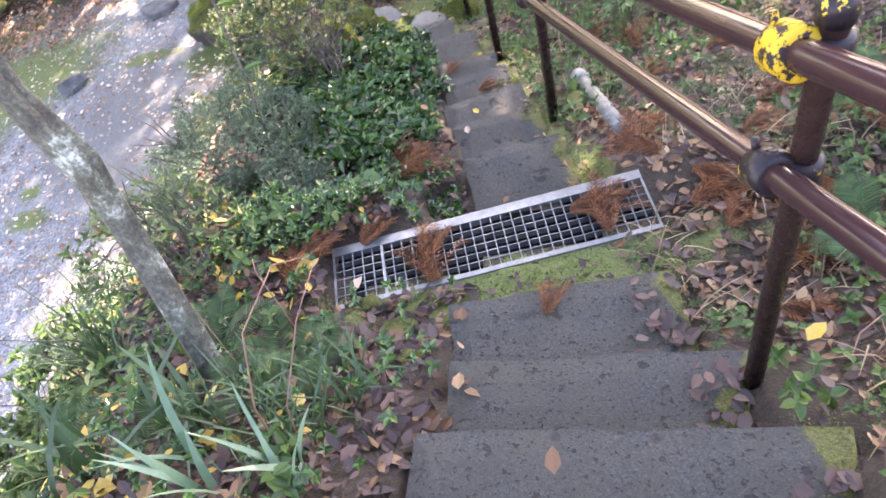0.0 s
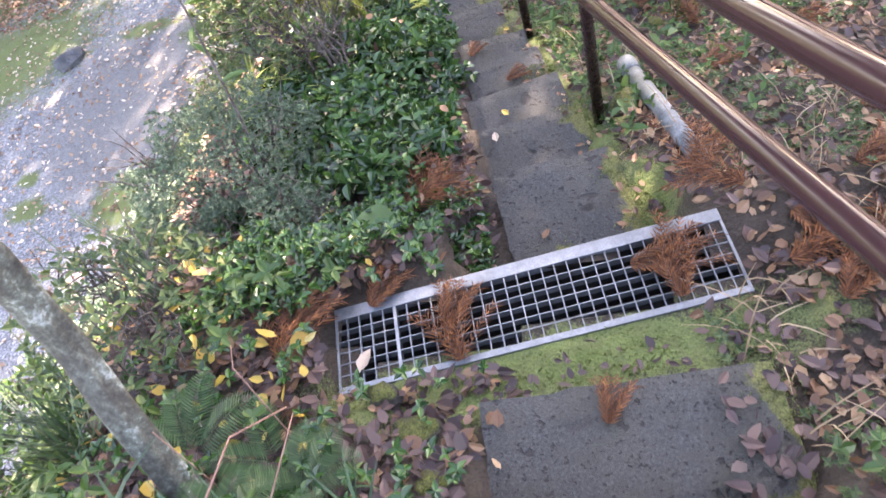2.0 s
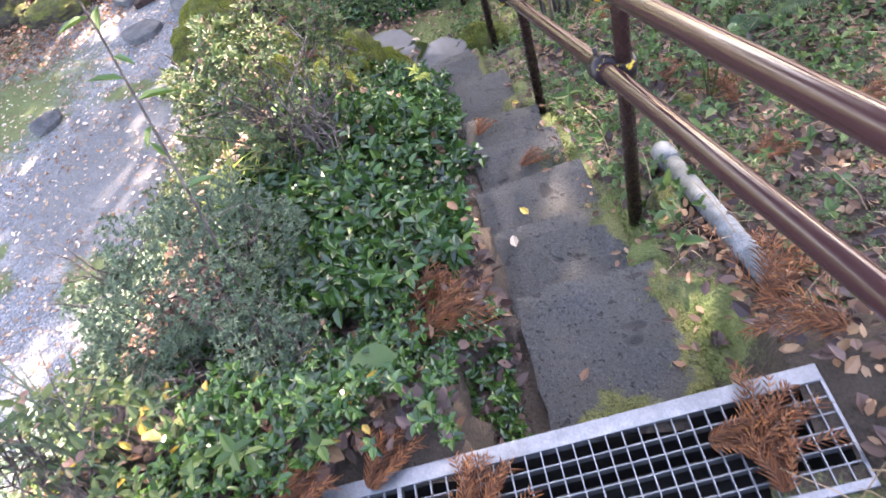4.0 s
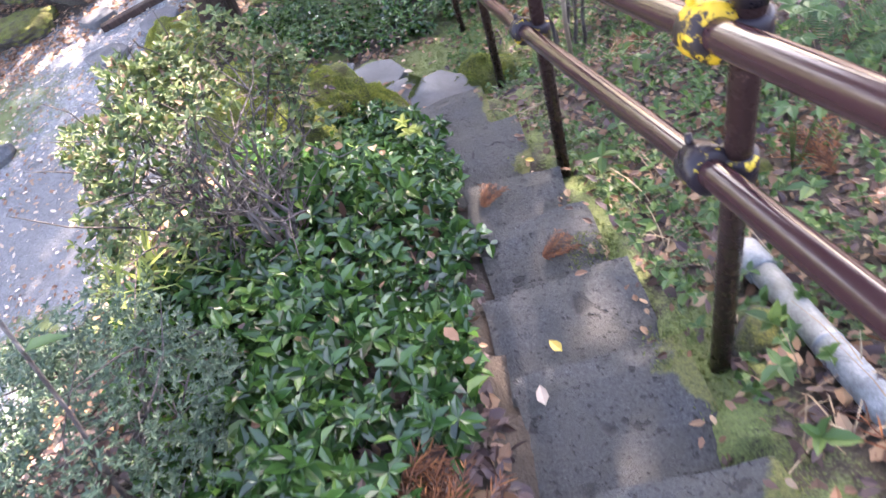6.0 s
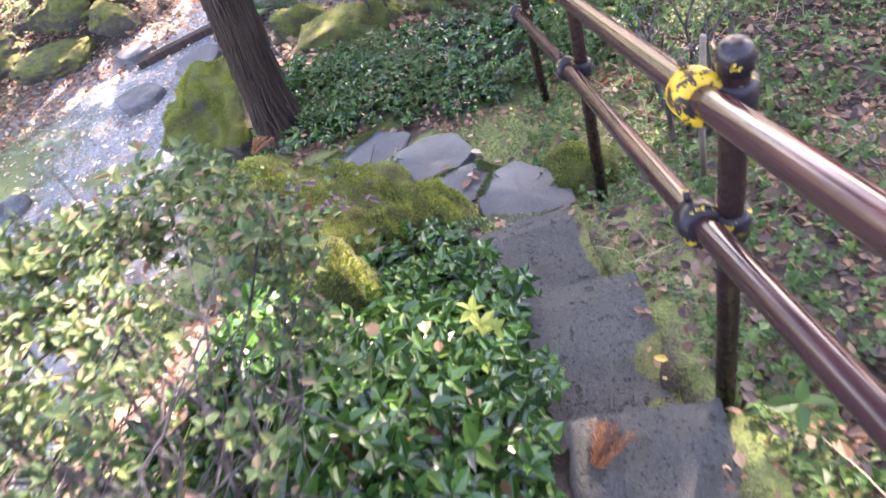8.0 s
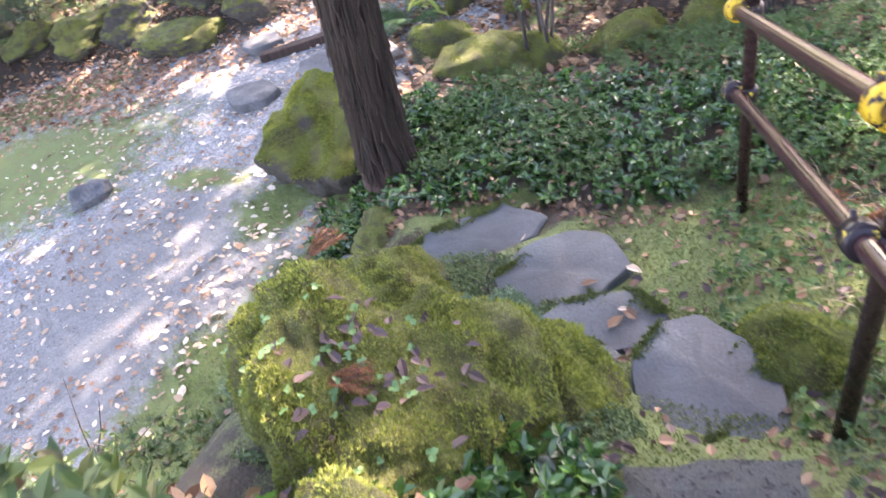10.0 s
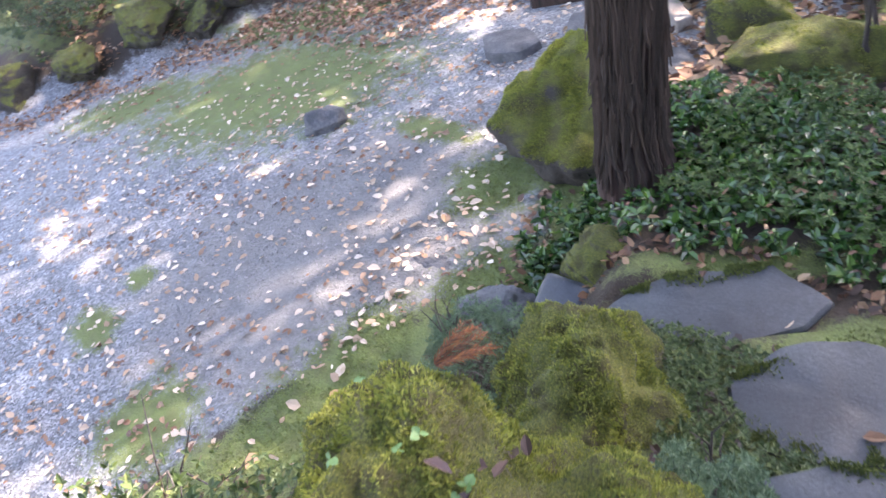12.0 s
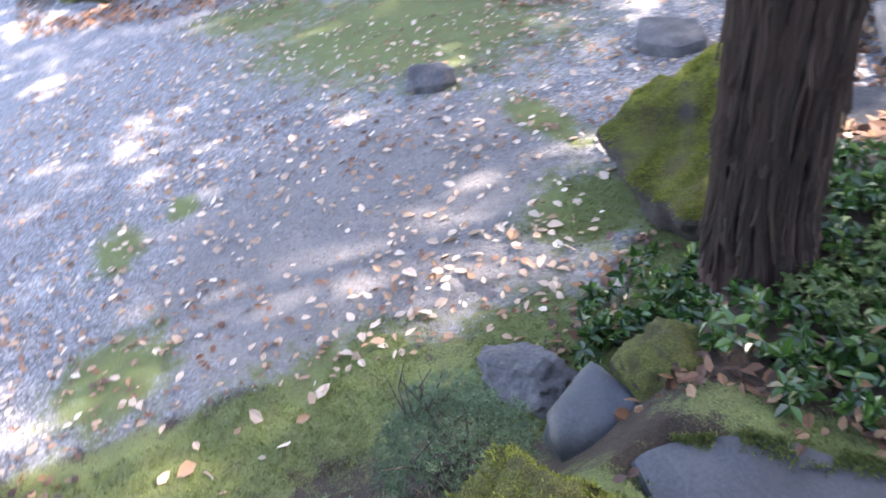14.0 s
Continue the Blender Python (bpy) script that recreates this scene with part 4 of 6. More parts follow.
def shrub(name, c, r, base, n_tips, clusters, per, leaf, material, label, limb=0.011, bend=0.05, bare=None, twig=M_TWIG, ratio=0.5, thin=0.0, apart=False):
    """A shrub: crooked limbs that fork into twigs, and leaf clusters on an uneven crown."""
    ob = empty(name)
    tagged(ob, label, "shrub")
    c, r = np.array(c), np.array(r)
    d = unit(rng.normal(0, 1, (n_tips, 3)))
    d[:, 2] = np.abs(d[:, 2]) * 0.9 + 0.1
    tips = c + d * r * rng.uniform(0.75, 1.0, (n_tips, 1))
    bm = bmesh.new()
    for pts in branch_paths(base, tips, bend):
        if apart:
            bm = bmesh.new()
        tube(bm, pts, list(np.linspace(limb * rng.uniform(0.6, 1.1), 0.0022, len(pts))), 6, False)
        for k in range(2, len(pts)):
            for _ in range(2):
                e = pts[k] + Vector(rng.normal(0, 1, 3) * r * 0.22 + [0, 0, 0.05])
                m = pts[k].lerp(e, 0.5) + Vector(rng.normal(0, 0.015, 3))
                tube(bm, [pts[k], m, e], [0.0035, 0.0025, 0.0012], 5, False)
        if apart:
            part("branch", bm, twig, ob, "bare grey crooked branch", True)
    if not apart:
        part("twigwork", bm, twig, ob, "", True)
    d = unit(rng.normal(0, 1, (clusters, 3)))
    d[:, 2] = np.where(d[:, 2] < -0.25, -d[:, 2], d[:, 2])
    rad = rng.uniform(0.62, 1.03, clusters) ** 0.5
    P = c + d * r * rad[:, None] * (1 + 0.16 * waves(d[:, 0] * 3, d[:, 1] * 3 + d[:, 2] * 2, 2.2, 3))[:, None]
    if bare is not None:
        P = P[bare(P)]
    gap = waves(P[:, 0] * 3 + P[:, 2], P[:, 1] * 3, 3.1, 6) > -0.75 + thin
    V, F = rosettes(P[gap], per, leaf, 0.5, ratio, 0.15, 0.15, 0.5)
    lv = new("leaves", mesh_from("leaves", V, F, material))
    lv.parent = ob
    return ob


def moss_coat(ob, n, length, floor=-0.1, material=None, name="moss"):
    """Short moss shoots on the upper faces of a rock, as a part of it."""
    me = ob.data
    co = np.empty(len(me.vertices) * 3)
    me.vertices.foreach_get("co", co)
    co = co.reshape(-1, 3)
    no = np.empty(len(me.vertices) * 3)
    me.vertices.foreach_get("normal", no)
    no = no.reshape(-1, 3)
    tri = np.array([p.vertices[:3] for p in me.polygons])
    A, B, C = co[tri[:, 0]], co[tri[:, 1]], co[tri[:, 2]]
    area = np.linalg.norm(np.cross(B - A, C - A), axis=1)
    nz = no[tri].mean(1)
    area = np.where(nz[:, 2] > floor, area, 0)
    pick = rng.choice(len(tri), n, p=area / area.sum())
    a, b = rng.random(n), rng.random(n)
    fl = a + b > 1
    a, b = np.where(fl, 1 - a, a), np.where(fl, 1 - b, b)
    P = A[pick] + (B - A)[pick] * a[:, None] + (C - A)[pick] * b[:, None]
    N = unit(nz[pick])
    clump = waves(P[:, 0] * 2 + P[:, 2], P[:, 1] * 2 - P[:, 2], 9, 2)
    k = clump > -2
    P, N = P[k], N[k]
    L = length * rng.uniform(0.5, 1.3, len(P)) * (1.0 + 0.4 * clump[k])
    D = N + rng.normal(0, 0.55, N.shape) + [0, 0, 0.2]
    V, F = leaf_data(P - N * 0.006, D, rng.normal(0, 1, N.shape), L, L * 0.32, 0.2, 0.25)
    ch = new(name, mesh_from(name, V, F, material or M_MOSS))
    ch.parent = ob
    tagged(ch, "tufted yellow-green moss")


def litter(name, x, y, size, material, label, lift=0.006, z=None, flat=0.25):
    n = len(x)
    z = (land(x, y) if z is None else z) + lift + rng.uniform(0, 0.01, n)
    az, L = rng.uniform(0, 6.28, n), size * rng.uniform(0.55, 1.35, n)
    D = up_tilt(az, rng.normal(0.02, flat * 0.6, n))
    U = np.tile([0, 0, 1.0], (n, 1)) + rng.normal(0, flat, (n, 3))
    V, F = leaf_data(np.stack([x, y, z], -1), D, U, L, L * rng.uniform(0.42, 0.72, n), 0.12, rng.choice([-0.2, 0.1, 0.25], n)[:, None])
    return stuff(name, V, F, material, label, "fallen leaves")


# ---- plants: beds beside the stair and behind the stepping stones ----
cover_bed("ground_cover", [(-0.72, 2.5), (-0.6, 2.75), (-0.6, 2.98), (-0.63, 3.36), (-0.66, 3.76), (-0.7, 4.16), (-0.88, 4.74), (-1.1, 5.2), (-1.45, 5.3), (-1.7, 5.0), (-1.75, 4.3), (-1.75, 3.4), (-1.5, 2.8), (-1.15, 2.5)], 560, 0.19, 0.054, "dense glossy dark green evergreen ground cover beside the stair")
cover_bed("ground_cover", [(-3.25, 6.72), (-2.9, 7.02), (-2.5, 6.98), (-2.1, 7.1), (-1.7, 7.14), (-1.2, 7.1), (-0.85, 7.3), (-0.2, 7.6), (-0.1, 8.5), (-1.2, 8.6), (-2.2, 8.45), (-2.9, 8.35), (-3.35, 7.75), (-3.45, 7.2)], 300, 0.13, 0.05, "dense glossy dark green ground cover round the cedar")

# ---- shrubs on the bank ----
LOW_PLANTS = [(-2.1, 1.0, 0.12, 0.4), (-2.7, 1.3, 0.12, 0.45), (-2.3, 1.75, 0.12, 0.4), (-1.85, 0.45, 0.1, 0.35), (-2.6, 0.6, 0.12, 0.45), (-3.2, 0.9, 0.12, 0.45), (-3.1, 1.9, 0.12, 0.45)]
azalea = shrub("azalea_bush", (-1.5, 3.93, -1.06), (0.46, 0.56, 0.4), (-1.22, 3.5, -1.36), 26, 1900, 5, 0.03, M_AZALEA, "loose azalea bush with bare grey twigs and fading leaves", 0.012, 0.045, lambda P: ~((P[:, 0] > -1.3) & (P[:, 1] < 4.1) & (rng.random(len(P)) < 0.75)) & ~((P[:, 1] < 3.7) & (rng.random(len(P)) < 0.5)), apart=True)
box_bush = shrub("clipped_bush", (-1.55, 2.68, -1.02), (0.48, 0.52, 0.42), (-1.5, 2.7, -1.4), 16, 3400, 6, 0.017, M_BOX, "soft blue-green small-leaved bush", 0.008, 0.03, ratio=0.4)
shrub("clipped_bush", (-1.3, 2.28, -0.9), (0.36, 0.28, 0.22), (-1.3, 2.3, -1.05), 16, 1900, 6, 0.016, M_BOX, "soft blue-green small-leaved bush", 0.008, 0.03, ratio=0.4, thin=0.2)
shrub("yellowing_bush", (-1.6, 1.85, -0.62), (0.38, 0.34, 0.3), (-1.55, 1.8, -1.05), 18, 260, 3, 0.036, M_AZALEA, "thin-stemmed bush with yellowing leaves", 0.005, 0.03)
shrub("low_bush", (-2.5, 3.4, -2.1), (0.45, 0.6, 0.4), (-2.4, 3.4, -2.4), 14, 1000, 5, 0.026, M_BOX, "low leafy bush on the bank above the gravel", 0.008, 0.03)
shrub("low_bush", (-2.6, 4.7, -2.5), (0.55, 0.6, 0.45), (-2.6, 4.7, -2.9), 14, 1000, 5, 0.026, M_AZALEA, "low leafy bush on the bank above the gravel", 0.008, 0.03)
shrub("low_bush", (-2.45, 2.3, -1.7), (0.5, 0.5, 0.4), (-2.4, 2.3, -2.1), 14, 900, 5, 0.026, M_BOX, "low leafy bush on the bank above the gravel", 0.008, 0.03)
for x, y, up, rx in LOW_PLANTS:
    z = float(land(x, y))
    shrub("leafy_undergrowth", (x, y, z + up), (rx, rx * 0.9, 0.2), (x, y, z), 12, 420, 5, 0.04, M_GREEN, "dark leafy undergrowth on the bank by the drain", 0.005, 0.03, thin=0.1)
shrub("heather_bush", (-2.86, 6.18, -3.08), (0.24, 0.24, 0.3), (-2.86, 6.18, -3.3), 12, 2000, 6, 0.016, M_HEATHER, "small rounded fine-leaved bush at the bank's foot", 0.005, 0.015, ratio=0.22)
shrub("heather_bush", (-1.62, 5.72, -2.42), (0.2, 0.22, 0.24), (-1.62, 5.72, -2.65), 10, 1500, 6, 0.018, M_HEATHER, "small fine-leaved bush between boulder and stepping stones", 0.005, 0.015, ratio=0.25)
shrub("heather_bush", (-2.5, 5.55, -2.75), (0.3, 0.34, 0.3), (-2.5, 5.55, -3.0), 10, 2000, 6, 0.017, M_HEATHER, "low fine-leaved bush under the mossy boulder", 0.005, 0.015, ratio=0.25)

# ---- moss ----
moss_coat(mound, 130000, 0.0145, -0.7)
moss_coat(bpy.data.objects["boulder"], 38000, 0.014, 0.4)
moss_coat(side_rock, 44000, 0.014, -0.7)
moss_coat(low_rock, 15000, 0.017, -0.8)
moss_coat(stair_rock, 18000, 0.018, -0.5)
moss_coat(rail_rock, 12000, 0.016, -0.5)

# ---- leaning young tree by the drain ----
sapling = empty("young_tree")
tagged(sapling, "slender tree with pale lichen-spotted bark", "tree")
trunk([(-1.17, 1.1, -1.0), (-1.19, 1.14, -0.7), (-1.274, 1.359, -0.222), (-1.324, 1.466, -0.066), (-1.345, 1.52, 0.1), (-1.352, 1.545, 0.22), (-1.44, 1.61, 0.45), (-1.54, 1.8, 1.1), (-1.6, 2.3, 3.0)], [0.06, 0.048, 0.044, 0.041, 0.043, 0.052, 0.04, 0.034, 0.015], M_BARK2, "trunk", sapling, sides=24, flute=0.22, seed=4)

# ---- grass, ferns and stems by the upper steps ----
for x, y, n, L, w in ((-0.98, 1.0, 30, 0.34, 0.008), (-0.84, 0.86, 34, 0.32, 0.008), (-1.12, 0.92, 18, 0.34, 0.011), (-1.22, 0.98, 11, 0.42, 0.024), (-1.5, 0.85, 16, 0.4, 0.02), (-0.72, 1.02, 36, 0.28, 0.009), (-1.9, 1.5, 40, 0.5, 0.01)):
    V, F = blades(on_land(x, y), n, L, w)
    tagged(new("grass_clump", mesh_from("grass_clump", V, F, M_GRASS)), "clump of arching green strap-leaved grass", "grass clump", "grass clumps by the stair")
for x, y, n, L in ((-1.28, 1.36, 6, 0.3), (-1.02, 1.32, 7, 0.27), (-0.9, 1.22, 5, 0.25), (-1.08, 1.12, 5, 0.24), (-0.86, 1.04, 4, 0.2), (-1.3, 0.95, 5, 0.24), (-1.75, 1.0, 6, 0.3), (0.95, 1.5, 6, 0.3), (1.2, 2.2, 6, 0.35), (0.95, 4.6, 6, 0.4), (-3.8, 10.0, 9, 0.55)):
    fern(x, y, n, L)


def stem(pts, r, label):
    return tagged(part("bare_stem", tube(bmesh.new(), pts, list(np.linspace(r, r * 0.5, len(pts))), 6), M_STEM, smooth=True), label, "plant stem", "bare stems by the drain")


M_STEM = surface("red_stem", [(0.3, (0.1, 0.04, 0.03)), (0.7, (0.3, 0.17, 0.12))], 20, 0.6, 0.2)
stem([(-0.83, 0.78, -0.42), (-0.84, 0.85, -0.1), (-0.8, 0.95, 0.1), (-0.72, 1.1, 0.16), (-0.66, 1.18, 0.08)], 0.0035, "thin reddish bare arching stem")
stem([(-0.8, 0.8, -0.42), (-0.8, 0.9, -0.2), (-0.72, 1.05, -0.02), (-0.66, 1.18, 0.05)], 0.003, "thin reddish bare arching stem")
stem([(-1.15, 1.2, -0.85), (-1.15, 1.25, -0.5), (-1.18, 1.3, -0.25)], 0.003, "thin reddish bare arching stem")
stem([(-1.0, 1.35, -0.85), (-0.98, 1.4, -0.55), (-1.05, 1.5, -0.35), (-1.1, 1.6, -0.4)], 0.003, "thin reddish bare arching stem")


def edge_moss(ob, n, length):
    """Moss shoots where a step's own moss lies."""
    me = ob.data
    k = [v.index for v in me.vertices if me.attributes["moss"].data[v.index].value > 0.45]
    if not k:
        return
    P = np.array([me.vertices[rng.choice(k)].co for _ in range(n)]) + rng.normal(0, 0.022, (n, 3)) * [1, 1, 0.3]
    keep = waves(P[:, 0], P[:, 1], 21, 3) > -0.1
    P = P[keep]
    V, F = leaf_data(P, rng.normal(0, 0.6, P.shape) + [0, 0, 0.9], rng.normal(0, 1, P.shape), length * rng.uniform(0.5, 1.4, len(P)), length * 0.35, 0.2, 0.3)
    ch = new("moss", mesh_from("moss", V, F, M_TURF))
    ch.parent = ob
    tagged(ch, "yellow-green moss on the step's edge")


for ob in [o for o in scene.objects if o.name.startswith("stone_step")]:
    edge_moss(ob, 3200, 0.011)

# moss cushions on the ground by the stair and the stepping stones
x, y = sprinkle(210000, -4.3, 0.4, 1.3, 7.8, lambda x, y: (moss_mask(x, y) + 0.25 * waves(x, y, 7, 2) > np.where(x < -3, 0.58, np.where((y > 5.4) & (x > -1.6), 0.45, 0.72))) & ((x > -2.4) | (x < -3.0)))
P = np.stack([x, y, land(x, y)], -1)
V, F = leaf_data(P, rng.normal(0, 0.6, P.shape) + [0, 0, 0.9], rng.normal(0, 1, P.shape), 0.013 * rng.uniform(0.4, 1.4, len(P)), 0.0045, 0.2, 0.3)
stuff("ground_moss", V, F, M_TURF, "low yellow-green moss on the ground", "moss")


# ---- far side of the gravel ----
FAR_TREES = [(-11.1, 10.75, 0.15), (-10.8, 9.75, 0.11), (-10.4, 11.4, 0.14), (-7.15, 11.2, 0.12), (-6.2, 11.05, 0.24), (-2.95, 10.6, 0.08), (-12.5, 13.0, 0.22)]
crown_mesh = None


def crown(parent, c, r, turn):
    """A high crown of many leaf sprays, out of view, that screens the sun; all crowns share one mesh."""
    global crown_mesh
    if crown_mesh is None:
        n = 125
        cl = unit(rng.normal(0, 1, (n, 3))) * (rng.random((n, 1)) ** 0.4)
        P = (cl[:, None, :] + rng.normal(0, 0.11, (n, 26, 3))).reshape(-1, 3)
        D = rng.normal(0, 1, P.shape) * [1, 1, 0.5]
        V, F = leaf_data(P, D, rng.normal(0, 0.5, P.shape) + [0, 0, 1], rng.uniform(0.07, 0.12, len(P)), rng.uniform(0.03, 0.06, len(P)), 0.2, 0.2)
        crown_mesh = mesh_from("crown", V, F, M_CANOPY)
    ob = new("crown", crown_mesh)
    ob.parent = parent
    ob.matrix_world = pose(*c, 0, 0, turn) @ Matrix.Diagonal((*r, 1))
    return ob


crown(cedar, (-1.7, 6.6, 10.0), (1.8, 1.8, 3.0), 0)
crown(sapling, (-1.6, 2.3, 3.4), (0.7, 0.7, 0.7), 40)
for i, (x, y, r) in enumerate(FAR_TREES):
    t = empty("garden_or_shade_tree")
    tagged(t, "dark-barked garden tree beyond the gravel", "tree", "trees round the gravel")
    z = float(land(x, y))
    s = 0.5 * math.sin(i * 2.4)
    trunk([(x, y, z - 0.2), (x, y, z + 0.15), (x + 0.1 * s, y, z + 1.5), (x + s * 0.4, y + 0.2, z + 4), (x + s * 0.6, y + 0.3, z + 9)], [r * 1.25, r, r * 0.9, r * 0.8, r * 0.4], M_BARK, "trunk", t, sides=18, flute=0.08, seed=i)
    crown(t, (x + s * 0.6, y + 0.3, z + 8.0), (*[1.5 if r < 0.1 else 3.0] * 2, 2.6), 50 * i)
# Trees out of view, added so their crowns block sun over stair and gravel.
shade_trees = []
for i, (x, y) in enumerate(((3.4, 8.8), (3.0, 6.2), (1.1, 14.7), (2.9, 12.2), (-2.9, 13.4), (-4.2, 15.8), (-6.6, 17.5), (1.5, 7.7), (0.9, 18.4))):
    t = empty("garden_or_shade_tree")
    tagged(t, "dark-barked tree out of view, added to shade the stair and gravel", "tree", "trees round the gravel")
    z = float(land(x, y))
    trunk([(x, y, z - 0.2), (x, y, z + 1.5), (x, y, z + 5), (x + 0.2, y, z + 9)], [0.22, 0.18, 0.15, 0.07], M_BARK, "trunk", t, sides=16, seed=i + 20)
    shade_trees.append(t)
    crown(t, (x, y, z + 7.6), (*[(2.1, 1.9, 1.75, 1.5, 1.6, 2.6, 2.8, 1.3, 2.4)[i]] * 2, 2.4), 33 * i)
# Added unseen tree; it leans so its crowns shade azalea, rock and ground cover.
t = empty("garden_or_shade_tree")
tagged(t, "leaning tree out of view, added so its spread crowns shade the beds", "tree", "trees round the gravel")
z = float(land(2.6, 10.9))
trunk([(2.6, 10.9, z - 0.2), (2.4, 10.9, z + 1.8), (1.6, 10.7, z + 4.5), (0.9, 9.9, z + 7.5)], [0.2, 0.16, 0.12, 0.05], M_BARK, "trunk", t, sides=16, seed=40)
crown(t, (0.85, 10.2, z + 7.8), (0.65, 0.75, 0.8), 70)
crown(t, (0.3, 13.2, z + 7.8), (0.6, 0.75, 0.8), 160)
crown(t, (1.2, 8.8, z + 7.8), (0.65, 0.65, 0.8), 220)
# Extra unseen crowns, each set up-sun of a spot to be shaded.
for k, c, r in ((7, (0.6, 6.7, 5.0), 0.95), (2, (1.3, 13.6, 5.0), 1.45), (3, (2.9, 12.8, 5.4), 1.4), (4, (-0.95, 14.75, 5.0), 0.95), (3, (1.7, 11.0, 5.6), 0.5), (1, (2.3, 7.6, 5.6), 1.1), (7, (0.5, 8.9, 5.0), 0.5), (7, (0.0, 7.7, 5.0), 0.75), (7, (1.05, 9.5, 5.0), 0.5), (5, (-1.1, 16.5, 5.0), 0.5), (8, (-1.9, 18.0, 5.0), 0.9), (8, (-1.4, 19.4, 5.0), 1.0), (4, (-0.5, 15.9, 5.0), 0.55), (2, (1.2, 16.2, 5.0), 0.95), (2, (0.4, 15.2, 5.0), 0.8), (3, (3.8, 15.4, 5.0), 1.3), (2, (1.7, 13.9, 5.7), 0.75), (2, (1.1, 13.2, 4.4), 0.6), (5, (-2.2, 15.9, 5.0), 0.9)):
    crown(shade_trees[k], c, (r, r, r * 0.85), 71 * k + 20)
RIGHT_ROCKS = [(-3.15, 9.15, 0.3, 0.22), (-2.75, 8.8, 0.42, 0.2), (-2.3, 8.85, 0.22, 0.2), (-1.75, 9.2, 0.32, 0.18), (-1.2, 9.3, 0.3, 0.18), (-3.4, 10.4, 0.4, 0.3), (-2.8, 10.0, 0.2, 0.15)]
for i, (x, y, r, h) in enumerate(RIGHT_ROCKS):
    rk = boulder("border_rock", on_land(x, y, h * 0.2), (r, r * 0.6, h), -10 + 21 * i, M_MOSSROCK, "low mossy rock at the planting's edge", group="rocks behind the planting", seed=60 + i, detail=4)
    moss_coat(rk, 7000, 0.013)
boulder("garden_stone", on_land(-5.95, 7.6, 0.02), (0.19, 0.15, 0.13), 20, M_PALEROCK, "small grey stone in the gravel", seed=41, detail=4)
boulder("garden_stone", (-3.26, 6.64, -3.42), (0.2, 0.13, 0.085), 20, M_PALEROCK, "pale grey stone at the bank's foot", seed=42)
hewn_boulder("garden_stone", (-2.82, 6.66, -3.2), [(-0.14, 0.1, 0.12), (0.13, 0.12, 0.1), (0.1, -0.02, 0.06), (-0.02, -0.17, -0.02), (-0.12, -0.12, 0.0), (-0.16, -0.14, -0.2), (0.12, -0.14, -0.2), (0.15, 0.14, -0.2), (-0.16, 0.13, -0.2)], M_SLAB, "angular blue-grey stone tilted at the bank's foot", 0.014, 5)
boulder("mossy_rock", (-2.74, 6.93, -3.1), (0.19, 0.16, 0.17), 10, M_MOSSROCK, "small mossy rock under the ground cover", seed=44)
boulder("garden_stone", (-3.88, 6.78, -3.54), (0.17, 0.12, 0.07), 0, M_PALEROCK, "pale flat stone sunk in moss", seed=45)
boulder("garden_stone", (-1.34, 5.93, -2.66), (0.09, 0.075, 0.07), 70, M_PALEROCK, "pale smooth stone beside the stepping stones", seed=46, detail=4)
boulder("garden_stone", (-1.28, 5.79, -2.58), (0.06, 0.05, 0.05), 20, M_PALEROCK, "pale smooth stone beside the stepping stones", seed=47, detail=4)
for pts, z in (([(-5.3, 8.95), (-5.0, 9.15), (-4.75, 9.0), (-4.8, 8.8), (-5.1, 8.72)], -3.47), ([(-4.7, 9.35), (-4.4, 9.6), (-4.2, 9.4), (-4.3, 9.1), (-4.55, 9.1)], -3.44), ([(-5.7, 9.85), (-5.4, 10.05), (-5.2, 9.9), (-5.45, 9.7)], -3.5), ([(-3.75, 8.75), (-3.5, 8.95), (-3.3, 8.75), (-3.45, 8.55)], -3.3)):
    slab("flat_stone", pts, z, 0.2, M_PALEROCK, "flat pale grey stone set in the gravel", "stone", "flat stones in the gravel", 0.02, int(-z * 100))


def log(a, b, r, label, material=M_TIMBER):
    a, b = Vector(on_land(*a, r * 0.6)), Vector(on_land(*b, r * 0.6))
    bm = bmesh.new()
    box(bm, (-r, 0, -r), (r, (b - a).length, r), r * 0.25)
    ob = part("edging_board", bm, material)
    ob.matrix_world = Matrix.Translation(a) @ (b - a).to_track_quat("Y", "Z").to_matrix().to_4x4()
    tagged(ob, label, "timber edging", "timber edging of the path")


log((-5.3, 9.6), (-4.45, 9.95), 0.05, "dark timber edging board across the gravel path", M_BARK)
log((-8.6, 12.2), (-5.4, 11.9), 0.07, "low weathered timber rail under the trees")
log((-4.2, 9.84), (-3.74, 9.38), 0.06, "weathered pale timber board beside the path")


def bamboo_fence():
    f = empty("bamboo_fence")
    tagged(f, "low open fence of old bamboo poles", "fence")
    a, b = Vector((-3.4, 10.35, 0)), Vector((0.4, 10.0, 0))
    for h in (0.3, 0.62, 0.9):
        p, q = Vector(on_land(a.x, a.y, h)), Vector(on_land(b.x, b.y, h))
        part("bamboo_rail", tube(bmesh.new(), [p, p.lerp(q, 0.5), q], 0.02, 8), M_BAMBOO, f, "", True)
    for k in range(20):
        p = a.lerp(b, k / 19)
        x, y, z = on_land(p.x, p.y)
        part("bamboo_post", tube(bmesh.new(), [(x, y + 0.03, z - 0.1), (x, y + 0.03, z + 1.1)], 0.014 if k % 4 else 0.035, 8), M_BAMBOO, f, "", True)


bamboo_fence()


